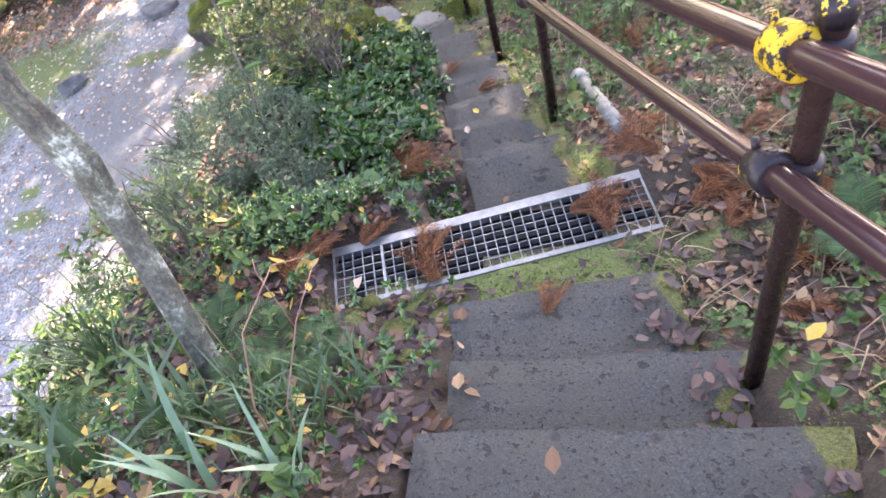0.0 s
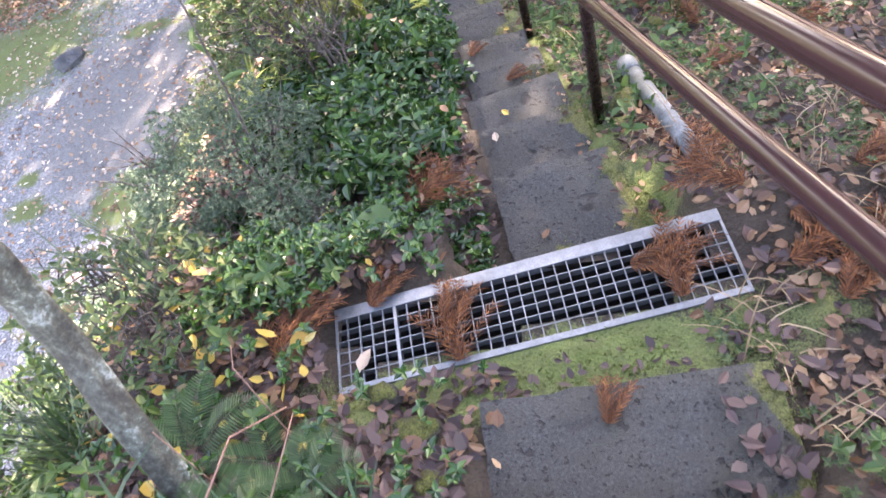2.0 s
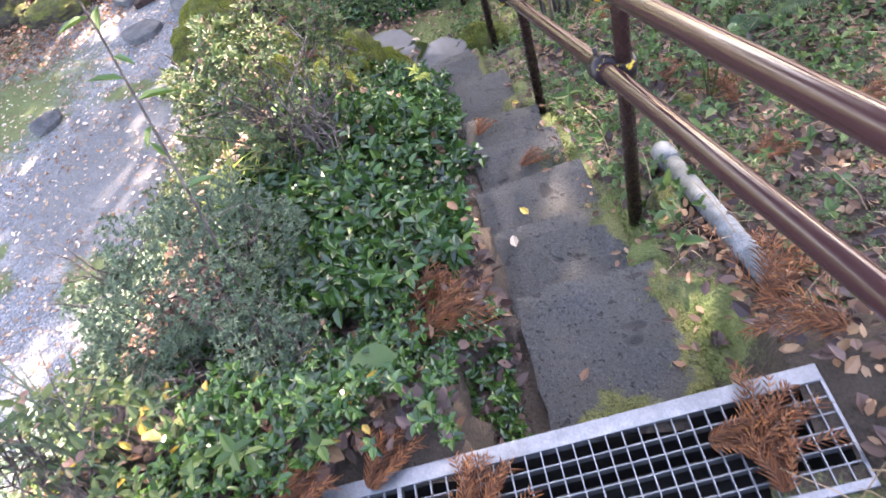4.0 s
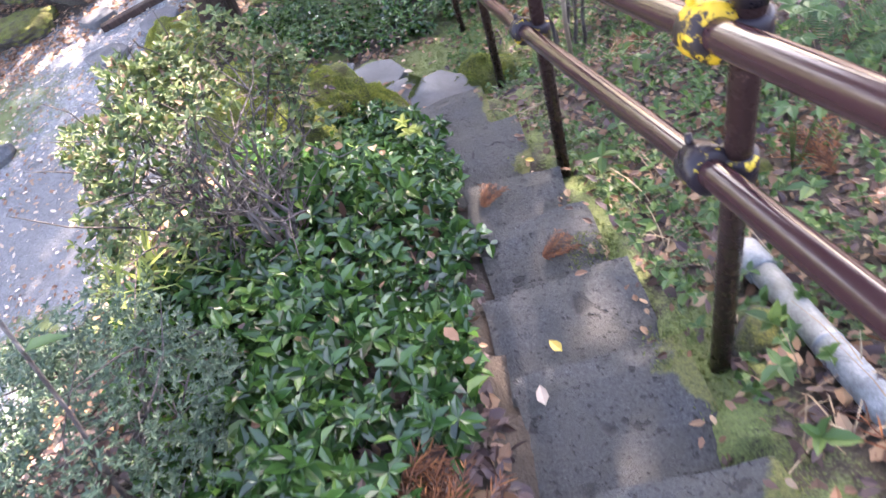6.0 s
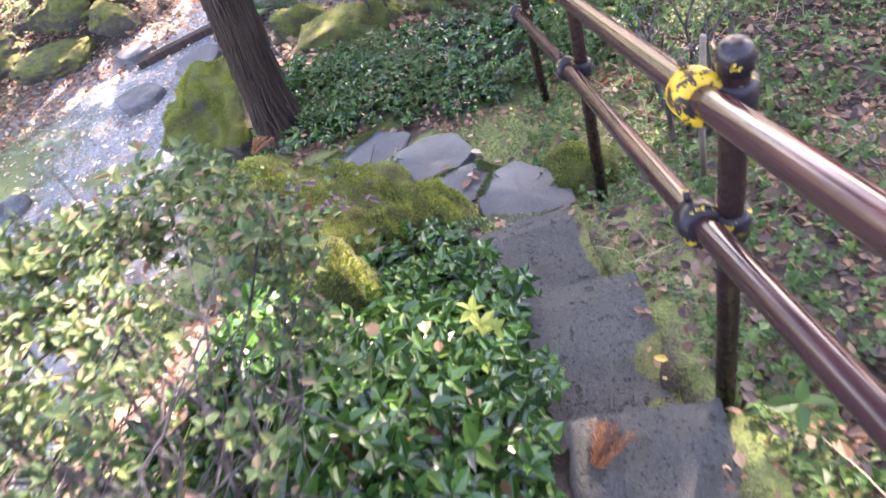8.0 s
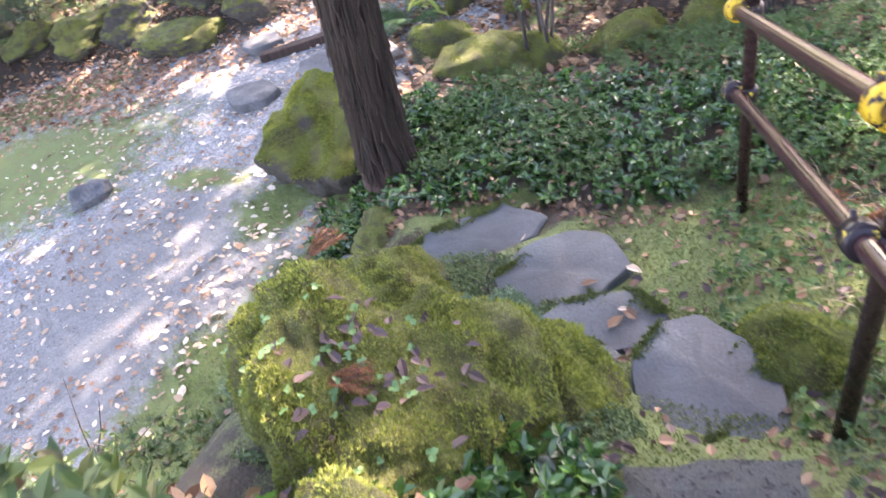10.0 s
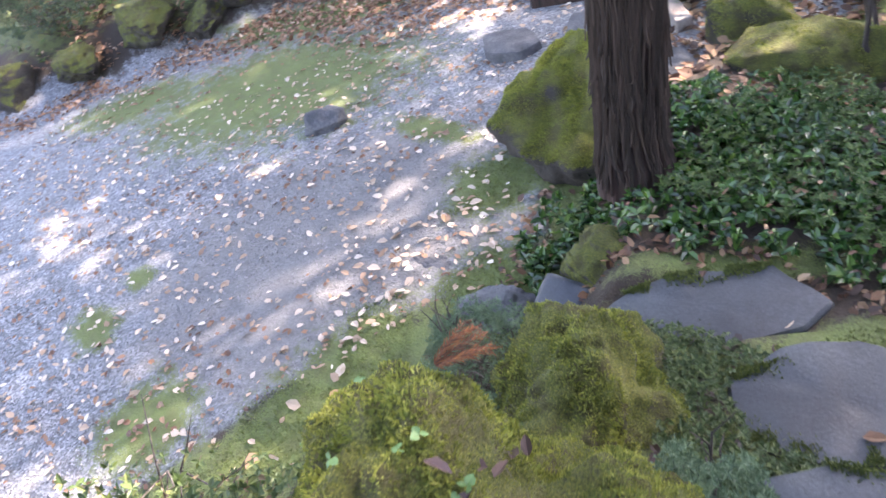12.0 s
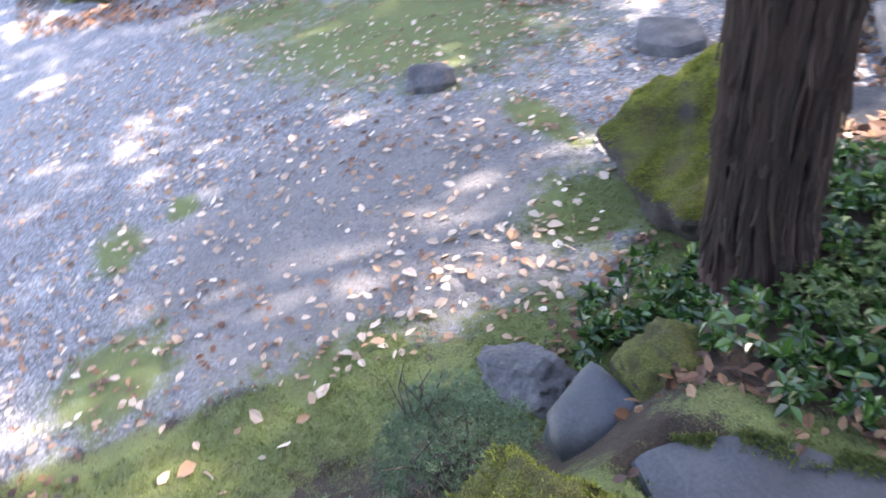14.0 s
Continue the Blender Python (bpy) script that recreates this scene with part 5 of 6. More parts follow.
def many_stemmed(x, y, n, h, label, leaf=0):
    ob = empty("many_stemmed_shrub")
    tagged(ob, label, "shrub")
    z = float(land(x, y))
    bm = bmesh.new()
    tips = []
    for k in range(n):
        a = 6.28 * k / n
        p = [Vector((x + 0.07 * math.cos(a) * (1 + t * 2.2) + rng.normal(0, 0.02), y + 0.07 * math.sin(a) * (1 + t * 2) + rng.normal(0, 0.02), z - 0.05 + h * t)) for t in np.linspace(0, 1, 6)]
        bm = bmesh.new()
        tube(bm, p, list(np.linspace(0.016, 0.007, 6)), 7, False)
        for q in p[3:]:
            for _ in range(3):
                e = q + Vector(np.clip(rng.normal(0, 0.17, 3), -0.25, 0.25)) + Vector((0, 0, 0.08))
                tube(bm, [q, q.lerp(e, 0.5) + Vector((0, 0, 0.05)), e], [0.006, 0.004, 0.002], 5, False)
                tips.append(e)
        part("stem", bm, M_TWIG, ob, "", True)
    if leaf:
        P = np.repeat(np.array([tuple(t) for t in tips]), leaf, 0) + rng.normal(0, 0.1, (len(tips) * leaf, 3))
        lv = new("leaves", mesh_from("leaves", *rosettes(P, 4, 0.035, 0.3), M_HERB))
        lv.parent = ob
    return ob


many_stemmed(-2.3, 8.9, 7, 1.4, "shrub of many slim bare grey stems", 3)
many_stemmed(-0.75, 9.3, 6, 1.3, "thin bare branching shrub by the fence", 4)
many_stemmed(-7.9, 10.9, 6, 1.0, "small tree with thin forking stems", 5)
many_stemmed(-0.1, 6.25, 5, 0.8, "thin bare stems behind the handrail", 1)
shrub("dark_bush", (-3.5, 10.8, -2.95), (0.6, 0.4, 0.5), (-3.5, 10.8, -3.4), 12, 1600, 6, 0.05, M_COVER, "dark evergreen bush by the bamboo fence", 0.01, 0.03)
shrub("conifer_bush", (-10.0, 9.2, -3.1), (0.8, 0.5, 0.45), (-10.0, 9.2, -3.6), 12, 2200, 6, 0.05, M_BOX, "spreading blue-green conifer over the rocks", 0.01, 0.03, ratio=0.2)
shrub("conifer_bush", (-11.3, 7.6, -3.15), (0.8, 0.6, 0.5), (-11.3, 7.6, -3.6), 12, 2200, 6, 0.05, M_BOX, "spreading blue-green conifer over the rocks", 0.01, 0.03, ratio=0.2)
shrub("conifer_bush", (-8.9, 10.3, -3.1), (0.5, 0.4, 0.35), (-8.9, 10.3, -3.5), 10, 1400, 6, 0.045, M_BOX, "spreading blue-green conifer over the rocks", 0.01, 0.03, ratio=0.2)
for x, y, rx, m in ((-2.5, 11.2, 0.7, M_COVER), (-1.2, 11.0, 0.7, M_BOX), (0.1, 10.9, 0.7, M_COVER), (-11.5, 11.5, 0.6, M_BOX), (-9.6, 12.4, 0.6, M_HERB), (-7.4, 12.8, 0.5, M_BOX), (-12.3, 10.2, 0.6, M_HERB), (-5.2, 12.6, 0.6, M_COVER), (-1.0, 10.0, 0.5, M_HERB)):
    z = float(land(x, y))
    shrub("garden_bush", (x, y, z + 0.3), (rx, rx * 0.8, 0.45), (x, y, z), 10, 1200, 5, 0.05, m, "rounded green bush under the trees", 0.01, 0.03)

# ---- slope behind the handrail ----
def clear(x, y):
    ok = np.ones(x.shape, bool)
    for fl, fr, tread, depth in STEPS:
        ux, uy = fr[0] - fl[0], fr[1] - fl[1]
        wide = math.hypot(ux, uy)
        a, b = ((x - fl[0]) * ux + (y - fl[1]) * uy) / wide, ((x - fl[0]) * uy - (y - fl[1]) * ux) / wide
        ok &= ~((a > -0.03) & (a < wide + 0.02) & (b > -0.03) & (b < depth))
    u, v = grate_local(x, y)
    ok &= ~((np.abs(v) < GRATE_W / 2 + 0.03) & (u > -0.03) & (u < GRATE_L + 0.03))
    for pts, z in SLABS:
        ok &= ~in_poly(x, y, pts)
    return ok


right_of = lambda x, y: (x > at(STAIR_X, y) + 0.28) & clear(x, y)
x, y = sprinkle(34000, -1.0, 3.6, -0.4, 9.2, lambda x, y: right_of(x, y) & (waves(x, y, 2.3, 1) > -0.95) & ((moss_mask(x, y) < 0.5) | (rng.random(x.shape) < 0.25)))
litter("leaf_litter", x, y, 0.046, M_LITTER, "brown and buff fallen leaves on the slope", 0.008, flat=0.4)
x, y = sprinkle(9000, -1.0, 3.6, 0.2, 8.8, lambda x, y: right_of(x, y) & (waves(x, y, 1.9, 5) > -0.3))
h = rng.uniform(0.015, 0.09, len(x))
stuff("small_herbs", *rosettes(np.stack([x, y, land(x, y) + h], -1), 4, 0.034, 0.3, 0.6, spread=0.6), M_HERB, "small green herbs growing through the leaf litter", "herbs")
x, y = sprinkle(240, -0.4, 3.4, 2.3, 8.5, right_of)
h = rng.uniform(0.05, 0.16, len(x))
stuff("broad_leaved_herbs", *rosettes(np.stack([x, y, land(x, y) + h], -1), 4, 0.062, 0.3, 0.5, spread=0.6), M_HERB, "broad-leaved green plants on the slope", "herbs")

x, y = sprinkle(900, -0.6, 3.4, 0.3, 8.6, lambda x, y: right_of(x, y) & (waves(x, y, 2.7, 8) > 0.0))
data = [blades((px, py, pz), 5, 0.16, 0.004, 0.03, 1.1, 3) for px, py, pz in zip(x, y, land(x, y))]
stuff("dry_grass", *join_data(data), M_DRY, "dry buff grass and stems on the slope", "dry grass")
x, y = sprinkle(1500, -14, -5, 7, 14.5, lambda x, y: far_bank(x, y) > 0.3)
stuff("bank_plants", *rosettes(np.stack([x, y, land(x, y) + rng.uniform(0.02, 0.12, len(x))], -1), 5, 0.05, 0.4, 0.45, spread=0.6), M_GREEN, "low green plants on the far mossy bank", "herbs")

STRAPS = [(-1.12, 0.8, 6), (-1.02, 0.72, 5), (-0.78, 0.74, 6)]

# ---- fallen leaves elsewhere ----
on_gravel = lambda x, y: (gravel_mask(x, y) > 0.4)
x, y = sprinkle(4200, -9.5, -3.2, 2.5, 10.3, lambda x, y: on_gravel(x, y) & (waves(x, y, 1.4, 7) > -0.6 + 0.3 * rng.random(x.shape)))
litter("gravel_leaves", x, y, 0.054, M_PALE, "pale dry leaves scattered over the gravel", 0.006)
x, y = sprinkle(42000, -12.5, -3.3, 5.0, 12.5, lambda x, y: (np.abs(far_bank(x, y) + 0.36 + 0.14 * waves(x, y, 2.2)) < 0.72 * rng.random(x.shape) ** 0.5) & (x < -4.4))
litter("leaf_drift", x, y, 0.06, M_DRIFT, "drift of brown leaves along the rocks", 0.01, flat=0.4)
x, y = sprinkle(15000, -14, -4.3, 7.5, 14.5, lambda x, y: (far_bank(x, y) > 0.1) & (waves(x, y, 1.6, 4) > -0.8))
litter("bank_leaves", x, y, 0.08, M_LITTER, "brown leaves on the mossy bank", 0.01, flat=0.4)
x, y = sprinkle(6500, -4.4, 0.4, 8.2, 11.4, lambda x, y: (far_bank(x, y) < 0.6) | (x > -3.2))
litter("planting_leaves", x, y, 0.07, M_LITTER, "brown leaves behind the planting", 0.01, flat=0.4)
bank = lambda x, y: (x < at(STAIR_X, y) - 0.3) & (x > at(EDGE_X, y)) & clear(x, y)
x, y = sprinkle(10000, -4.6, -0.2, -0.2, 4.9, bank)
litter("bank_litter", x, y, 0.052, M_LITTER, "brown leaf litter on the bank", 0.008, flat=0.4)
x, y = sprinkle(700, -2.6, -0.4, 0.3, 2.6, bank)
h = rng.uniform(0.02, 0.14, len(x))
stuff("bank_herbs", *rosettes(np.stack([x, y, land(x, y) + h], -1), 5, 0.03, 0.25, 0.55), M_COVER, "small green herbs by the upper steps", "herbs")
x, y = sprinkle(190, -2.4, -0.8, 0.4, 2.3, bank)
litter("yellow_leaves", x, y, 0.06, M_YLEAF, "yellow leaves caught among the herbs", 0.06, flat=0.5)
x, y = sprinkle(420, -3.5, -0.9, 6.4, 7.25, lambda x, y: clear(x, y) & (np.abs(y - 7.05 - 0.35 * (x + 2.4) * (x < -2.4)) < 0.12))
litter("edge_leaves", x, y, 0.045, M_LITTER, "orange-brown leaves along the planting's edge", 0.012, flat=0.4)
x, y = sprinkle(110, -1.35, 0.1, 5.4, 7.1, clear)
litter("moss_leaves", x, y, 0.042, M_DRIFT, "pale leaves on the moss by the stepping stones", 0.012, flat=0.3)


M_STRAP = leafy("strap_leaf", [(0.0, (0.07, 0.15, 0.08)), (1.0, (0.2, 0.32, 0.22))], 0.35, 0.25)
for x, y, n in STRAPS:
    V, F = blades(on_land(x, y), n, 0.36, 0.024, 0.03, 0.55, 6)
    tagged(new("grass_clump", mesh_from("grass_clump", V, F, M_STRAP)), "clump of broad pale blue-green strap leaves", "grass clump", "grass clumps by the stair")

# ---- dead cedar fronds ----
def frond_mesh(seed, length):
    r = np.random.default_rng(seed)
    P, D, L = [], [], []
    for _ in range(10):
        az0 = r.normal(0, 0.38)
        t = np.linspace(0.05, 1, 12)
        c = np.stack([np.cos(az0 + t * r.normal(0, 0.3)) * length * t, np.sin(az0 + t * r.normal(0, 0.3)) * length * t, 0.006 + 0.03 * np.sin(t * 3) * r.random()], -1)
        for i in range(11):
            P.append(c[i]); D.append(c[i + 1] - c[i]); L.append(np.linalg.norm(c[i + 1] - c[i]) * 1.15)
            for s in (-1, 1):
                d = unit(c[i + 1] - c[i])
                P.append(c[i]); D.append(d + s * 0.6 * np.array([-d[1], d[0], 0]) + [0, 0, r.normal(0, 0.09)]); L.append(length * r.uniform(0.12, 0.26))
    V, F = leaf_data(np.array(P), np.array(D), np.tile([0, 0, 1.0], (len(P), 1)), np.array(L), 0.0042, 0.2, 0.15)
    return mesh_from("cedar_frond", V, F, M_FROND)


FRONDS = [frond_mesh(s, L) for s, L in ((1, 0.23), (2, 0.18), (3, 0.27))]


def lay_frond(x, y, turn, k, up=0.012, z=None, tilt=0, size=1.0):
    ob = new("cedar_frond", FRONDS[k % 3])
    ob.matrix_world = pose(x, y, (float(land(x, y)) if z is None else z) + up, tilt, 0, turn) @ Matrix.Scale(size, 4)
    tagged(ob, "dead orange-brown cedar frond", "cedar frond", "fallen cedar fronds")


for i, (x, y, a) in enumerate(((0.45, 1.78, 20), (0.55, 1.62, 60), (0.62, 1.45, 10), (0.75, 1.7, 130), (0.5, 1.95, -40), (0.85, 1.4, 80), (0.42, 2.1, 150), (0.7, 2.05, 30), (0.3, 2.3, 70), (0.95, 1.75, 200), (0.6, 1.25, -20), (0.9, 2.5, 15), (1.2, 1.9, 100), (0.5, 3.1, 45), (0.6, 3.7, 100), (0.9, 3.4, 10), (0.35, 4.2, 60), (0.7, 5.0, 120), (-1.05, 1.62, 100), (-1.02, 1.75, 60), (-0.75, 2.35, 40), (-0.62, 2.42, 110), (-0.8, 2.6, 20), (0.1, 5.6, 30), (-0.4, 6.9, 20), (-0.55, 7.0, 60))):
    lay_frond(x, y, a, i, 0.02)
for x, y, a, k in ((-0.55, 1.72, 80, 1), (-0.5, 1.6, 110, 0), (0.02, 1.86, 10, 1), (0.1, 1.8, 60, 0), (0.16, 1.72, 100, 1), (-0.8, 1.83, 70, 1)):
    lay_frond(x, y, a, k, 0.012, -0.715)
for x, y, z, a, k in ((-0.4, 3.55, -1.47, 40, 1), (-0.62, 3.98, -1.64, 70, 1), (-0.1, 1.32, -0.585, 80, 1)):
    lay_frond(x, y, a, k, 0.012, z, 0, 0.75)


# ---- single leaves and stalks that catch the eye ----
def one_leaf(name, c, length, width, turn, material, label, tilt=0.1):
    V, F = leaf_data([(0, 0, 0)], [(math.cos(tilt), 0, math.sin(tilt))], [(0.1, 0.15, 1)], length, width, 0.12, 0.15)
    ob = new(name, mesh_from(name, V, F, material))
    ob.matrix_world = pose(*c, 0, 0, turn)
    return tagged(ob, label, "leaf", "single fallen leaves")


for x, y, z, L, a, m, label in ((-0.83, 1.62, -0.712, 0.085, 70, M_PALE, "whitish dry leaf on the grating"), (-1.5, 6.42, -2.79, 0.075, 30, M_LITTER, "orange-brown dry leaf on a stepping stone"), (-1.33, 6.56, -2.8, 0.08, -20, M_PALE, "pale dry leaf beside a stepping stone"),
                                (-1.32, 6.1, -2.66, 0.09, 60, M_LITTER, "curled orange-brown leaf on a stepping stone"), (-1.22, 6.16, -2.66, 0.08, 140, M_LITTER, "curled orange-brown leaf on a stepping stone"), (-1.3, 6.2, -2.66, 0.05, 10, M_PALE, "small pale leaf on a stepping stone"),
                                (-1.9, 6.79, -2.93, 0.075, 80, M_PALE, "pale leaf in the gap between stones"), (0.54, 0.93, -0.22, 0.075, 40, M_YLEAF, "yellow leaf by the rail post"), (-0.42, 2.85, -1.135, 0.06, 100, M_PALE, "pale dry leaf on a step"), (-0.36, 3.0, -1.14, 0.05, 130, M_YLEAF, "yellowish leaf on a step"),
                                (-0.25, 2.2, -0.985, 0.05, 60, M_LITTER, "pale dry leaf on a step"), (-0.3, 3.35, -1.3, 0.045, 10, M_LITTER, "pale dry leaf on a step"), (-0.4, 4.4, -1.83, 0.045, 160, M_YLEAF, "yellowish leaf on a step"), (-0.1, 0.62, -0.13, 0.07, 90, M_LITTER, "curled pale leaf on a step")):
    one_leaf("fallen_leaf", (x, y, z), L, L * 0.55, a, m, label)


def stalk(pts, r, leaves, size, material, name, label, tip_from=0.3):
    ob = empty(name)
    tagged(ob, label, "plant")
    part("stalk", tube(bmesh.new(), pts, list(np.linspace(r, r * 0.5, len(pts))), 7), M_TWIG, ob, "", True)
    P = np.array(pts, float)
    t = np.linspace(tip_from, 1, leaves) * (len(P) - 1)
    C = np.stack([np.interp(t, np.arange(len(P)), P[:, k]) for k in range(3)], 1)
    L = size * rng.uniform(0.7, 1.2, leaves)
    V, F = leaf_data(C, up_tilt(np.arange(leaves) * 2.4, rng.normal(0.1, 0.35, leaves)), np.tile([0, 0, 1.0], (leaves, 1)), L, L * 0.24, 0.1, 0.35)
    for k in range(leaves):
        me = mesh_from("leaf", V[k * 6:k * 6 + 6], [(0, 1, 2, 3), (3, 4, 5, 0)], material)
        lf = new("leaf", me)
        lf.parent = ob
    return ob


stalk([(-1.3, 2.5, -1.0), (-1.34, 2.7, -0.6), (-1.36, 2.84, -0.19), (-1.38, 2.93, 0.05), (-1.42, 3.02, 0.22)], 0.006, 11, 0.13, M_HERB, "tall_stalk", "tall thin stalk with long green leaves above the bush", 0.35)
z = float(land(-3.55, 9.9))
stalk([(-3.55, 9.9, z), (-3.56, 9.88, z + 0.25), (-3.6, 9.86, z + 0.5)], 0.006, 14, 0.2, M_SHOOT, "leafy_shoot", "upright bright green shoot with long leaves among brown litter", 0.3)
stalk([(-0.81, 2.19, -1.0), (-0.81, 2.19, -0.85), (-0.81, 2.19, -0.73)], 0.004, 2, 0.02, M_HERB, "round_leaf_plant", "big round pale green leaf on a short stalk", 0.5)
n = 14
a = np.linspace(0, 2 * math.pi, n, endpoint=False)
rim = np.stack([np.cos(a) * 0.075, np.sin(a) * 0.085, 0.012 * np.sin(3 * a) - 0.012], -1)
leaf_disc = new("leaf", mesh_from("leaf", np.concatenate([[(0, 0, 0.0)], rim]), [(0, k + 1, (k + 1) % n + 1) for k in range(n)], M_HERB, True))
leaf_disc.matrix_world = pose(-0.81, 2.19, -0.725, 12, -8, 30)
leaf_disc.parent = bpy.data.objects["round_leaf_plant"]
shoot = tagged(empty("yellow_shoot"), "yellow-green young shoot among the dark cover", "plant")
V, F = rosettes(np.array([(-0.88, 4.33, -1.47), (-0.9, 4.36, -1.43), (-0.84, 4.31, -1.45)]), 5, 0.055, 0.5, 0.5)
for k in range(15):
    new("leaf", mesh_from("leaf", V[k * 6:k * 6 + 6], [(0, 1, 2, 3), (3, 4, 5, 0)], M_SHOOT)).parent = shoot
for x, y, n, L in ((-1.64, 3.5, 26, 0.24), (-1.62, 3.3, 22, 0.2), (-1.5, 3.6, 14, 0.2)):
    V, F = blades(on_land(x, y, 0.12), n, L, 0.013, 0.06, 1.1)
    tagged(new("grass_clump", mesh_from("grass_clump", V, F, M_SHOOT)), "clump of bright yellow-green narrow leaves below the azalea", "grass clump")


def leafy_herb(x, y, z, n, size):
    """A herb of a few thin stems with broad pointed leaves."""
    ob = tagged(empty("leafy_herb"), "bright green herb with broad pointed leaves", "plant", "herbs by the ground cover")
    base = Vector(on_land(x, y))
    for k in range(n):
        a = 6.283 * k / n + rng.normal(0, 0.3)
        top = Vector((x + 0.07 * math.cos(a), y + 0.07 * math.sin(a), z + rng.normal(0, 0.02)))
        part("stalk", tube(bmesh.new(), [base, base.lerp(top, 0.5) + Vector((0, 0, 0.03)), top], [0.003, 0.0025, 0.002], 5), M_HERB, ob, "", True)
        V, F = leaf_data([tuple(top)] * 3, up_tilt(a + np.array([-0.9, 0.0, 0.9]), np.array([0.1, 0.2, 0.1])), [(0, 0, 1.0)] * 3, size * rng.uniform(0.8, 1.2, 3), size * 0.55, 0.1, 0.25)
        for i in range(3):
            new("leaf", mesh_from("leaf", V[i * 6:i * 6 + 6], [(0, 1, 2, 3), (3, 4, 5, 0)], M_HERB)).parent = ob


for x, y, z in ((-1.26, 2.8, -0.98), (-1.2, 2.68, -1.0), (-1.13, 2.57, -1.02), (-1.3, 1.05, -0.62), (-1.5, 0.9, -0.55), (-1.62, 1.2, -0.7), (0.62, 4.3, -1.3), (0.8, 4.6, -1.45), (0.5, 3.8, -1.15)):
    leafy_herb(x, y, z, 5, 0.065)


def reeds(x, y, n, h):
    ob = empty("dark_reeds")
    tagged(ob, "dark thin leafless reeds leaning over the bank", "reeds")
    for k in range(n):
        b = Vector(on_land(x + rng.normal(0, 0.07), y + rng.normal(0, 0.07)))
        d = Vector((rng.normal(-0.35, 0.25), rng.normal(0.15, 0.25), 1)).normalized()
        L = h * rng.uniform(0.6, 1.1)
        m = b + d * L * 0.6
        part("reed", tube(bmesh.new(), [b, b + d * L * 0.3, m, m + (d + Vector((rng.normal(-0.4, 0.3), rng.normal(0.2, 0.3), -0.3))) * L * 0.4], [0.005, 0.005, 0.004, 0.002], 6), M_REED, ob, "", True)


M_REED = surface("dark_reed", [(0.3, (0.012, 0.025, 0.014)), (0.7, (0.05, 0.09, 0.045))], 20, 0.5, 0.2)
reeds(-1.55, 1.95, 14, 0.5)
reeds(-2.1, 1.65, 20, 0.5)
for x, y, z, s in ((-0.72, 1.5, -0.68, 0.05), (-0.62, 1.38, -0.66, 0.06), (-0.55, 1.2, -0.58, 0.05), (-0.9, 1.42, -0.74, 0.04), (0.15, 3.0, -1.16, 0.09), (0.42, 3.9, -1.5, 0.06)):
    boulder("pebble", (x, y, float(land(x, y)) + s * 0.2), (s, s * 0.8, s * 0.6), x * 300, M_ROCK, "small grey stone beside the stair", "stone", "small stones by the stair", int(abs(x) * 50), detail=3)


# ---- moss and leaf drifts round the stepping stones ----
def slab_moss(ob, pts, z, sides, n):
    """Moss creeping in over some of a stone's edges, as a part of the stone."""
    P = []
    for k in sides:
        a, b = np.array(pts[k]), np.array(pts[(k + 1) % len(pts)])
        c = np.mean(pts, 0)
        t = rng.random(n)
        q = a + (b - a) * t[:, None]
        q = q + unit(c - q) * (np.abs(rng.normal(0, 0.035, n)) - 0.01)[:, None]
        P.append(q[waves(q[:, 0], q[:, 1], 17, k) > -0.35])
    q = np.concatenate(P)
    P = np.column_stack([q, np.full(len(q), z + 0.004)])
    V, F = leaf_data(P, rng.normal(0, 0.6, P.shape) + [0, 0, 0.7], rng.normal(0, 1, P.shape), 0.016 * rng.uniform(0.5, 1.4, len(P)), 0.006, 0.2, 0.3)
    ch = new("moss", mesh_from("moss", V, F, M_TURF))
    ch.parent = ob
    tagged(ch, "moss creeping over the stone's edge")


stones = [o for o in scene.objects if o.name.startswith("stepping_stone")]
for ob, (pts, z), sides in zip(stones, SLABS, ((1, 2, 3, 7), (0, 5, 6), (1, 2, 4), (0, 3, 5))):
    slab_moss(ob, pts, z, sides, 700)


def drift(name, line, wide, n, size, material, label):
    L = np.array(line, float)
    t = rng.random(n) * (len(L) - 1)
    k = np.minimum(t.astype(int), len(L) - 2)
    q = L[k] + (L[k + 1] - L[k]) * (t - k)[:, None] + rng.normal(0, wide, (n, 2))
    ok = clear(q[:, 0], q[:, 1])
    litter(name, q[ok, 0], q[ok, 1], size, material, label, 0.012, flat=0.45)


drift("planting_edge_leaves", [(-3.6, 7.6), (-3.5, 7.15), (-3.3, 6.75), (-3.0, 6.65), (-2.7, 6.75), (-2.55, 6.95), (-2.2, 7.15), (-1.8, 7.12), (-1.5, 7.0), (-0.9, 6.95)], 0.05, 330, 0.047, M_LITTER, "orange and buff leaves along the planting's edge")
drift("moss_edge_leaves", [(-3.7, 5.3), (-3.85, 5.9), (-3.95, 6.4), (-4.2, 6.9), (-4.0, 7.3)], 0.1, 60, 0.07, M_PALE, "pale leaves along the moss at the gravel's edge")
part_stake = part("garden_stake", tube(bmesh.new(), [(-0.12, 5.55, -2.35), (-0.13, 5.56, -1.95), (-0.12, 5.56, -1.55)], [0.014, 0.013, 0.012], 8), M_BAMBOO, smooth=True)
tagged(part_stake, "thin pale stake standing behind the handrail", "stake")


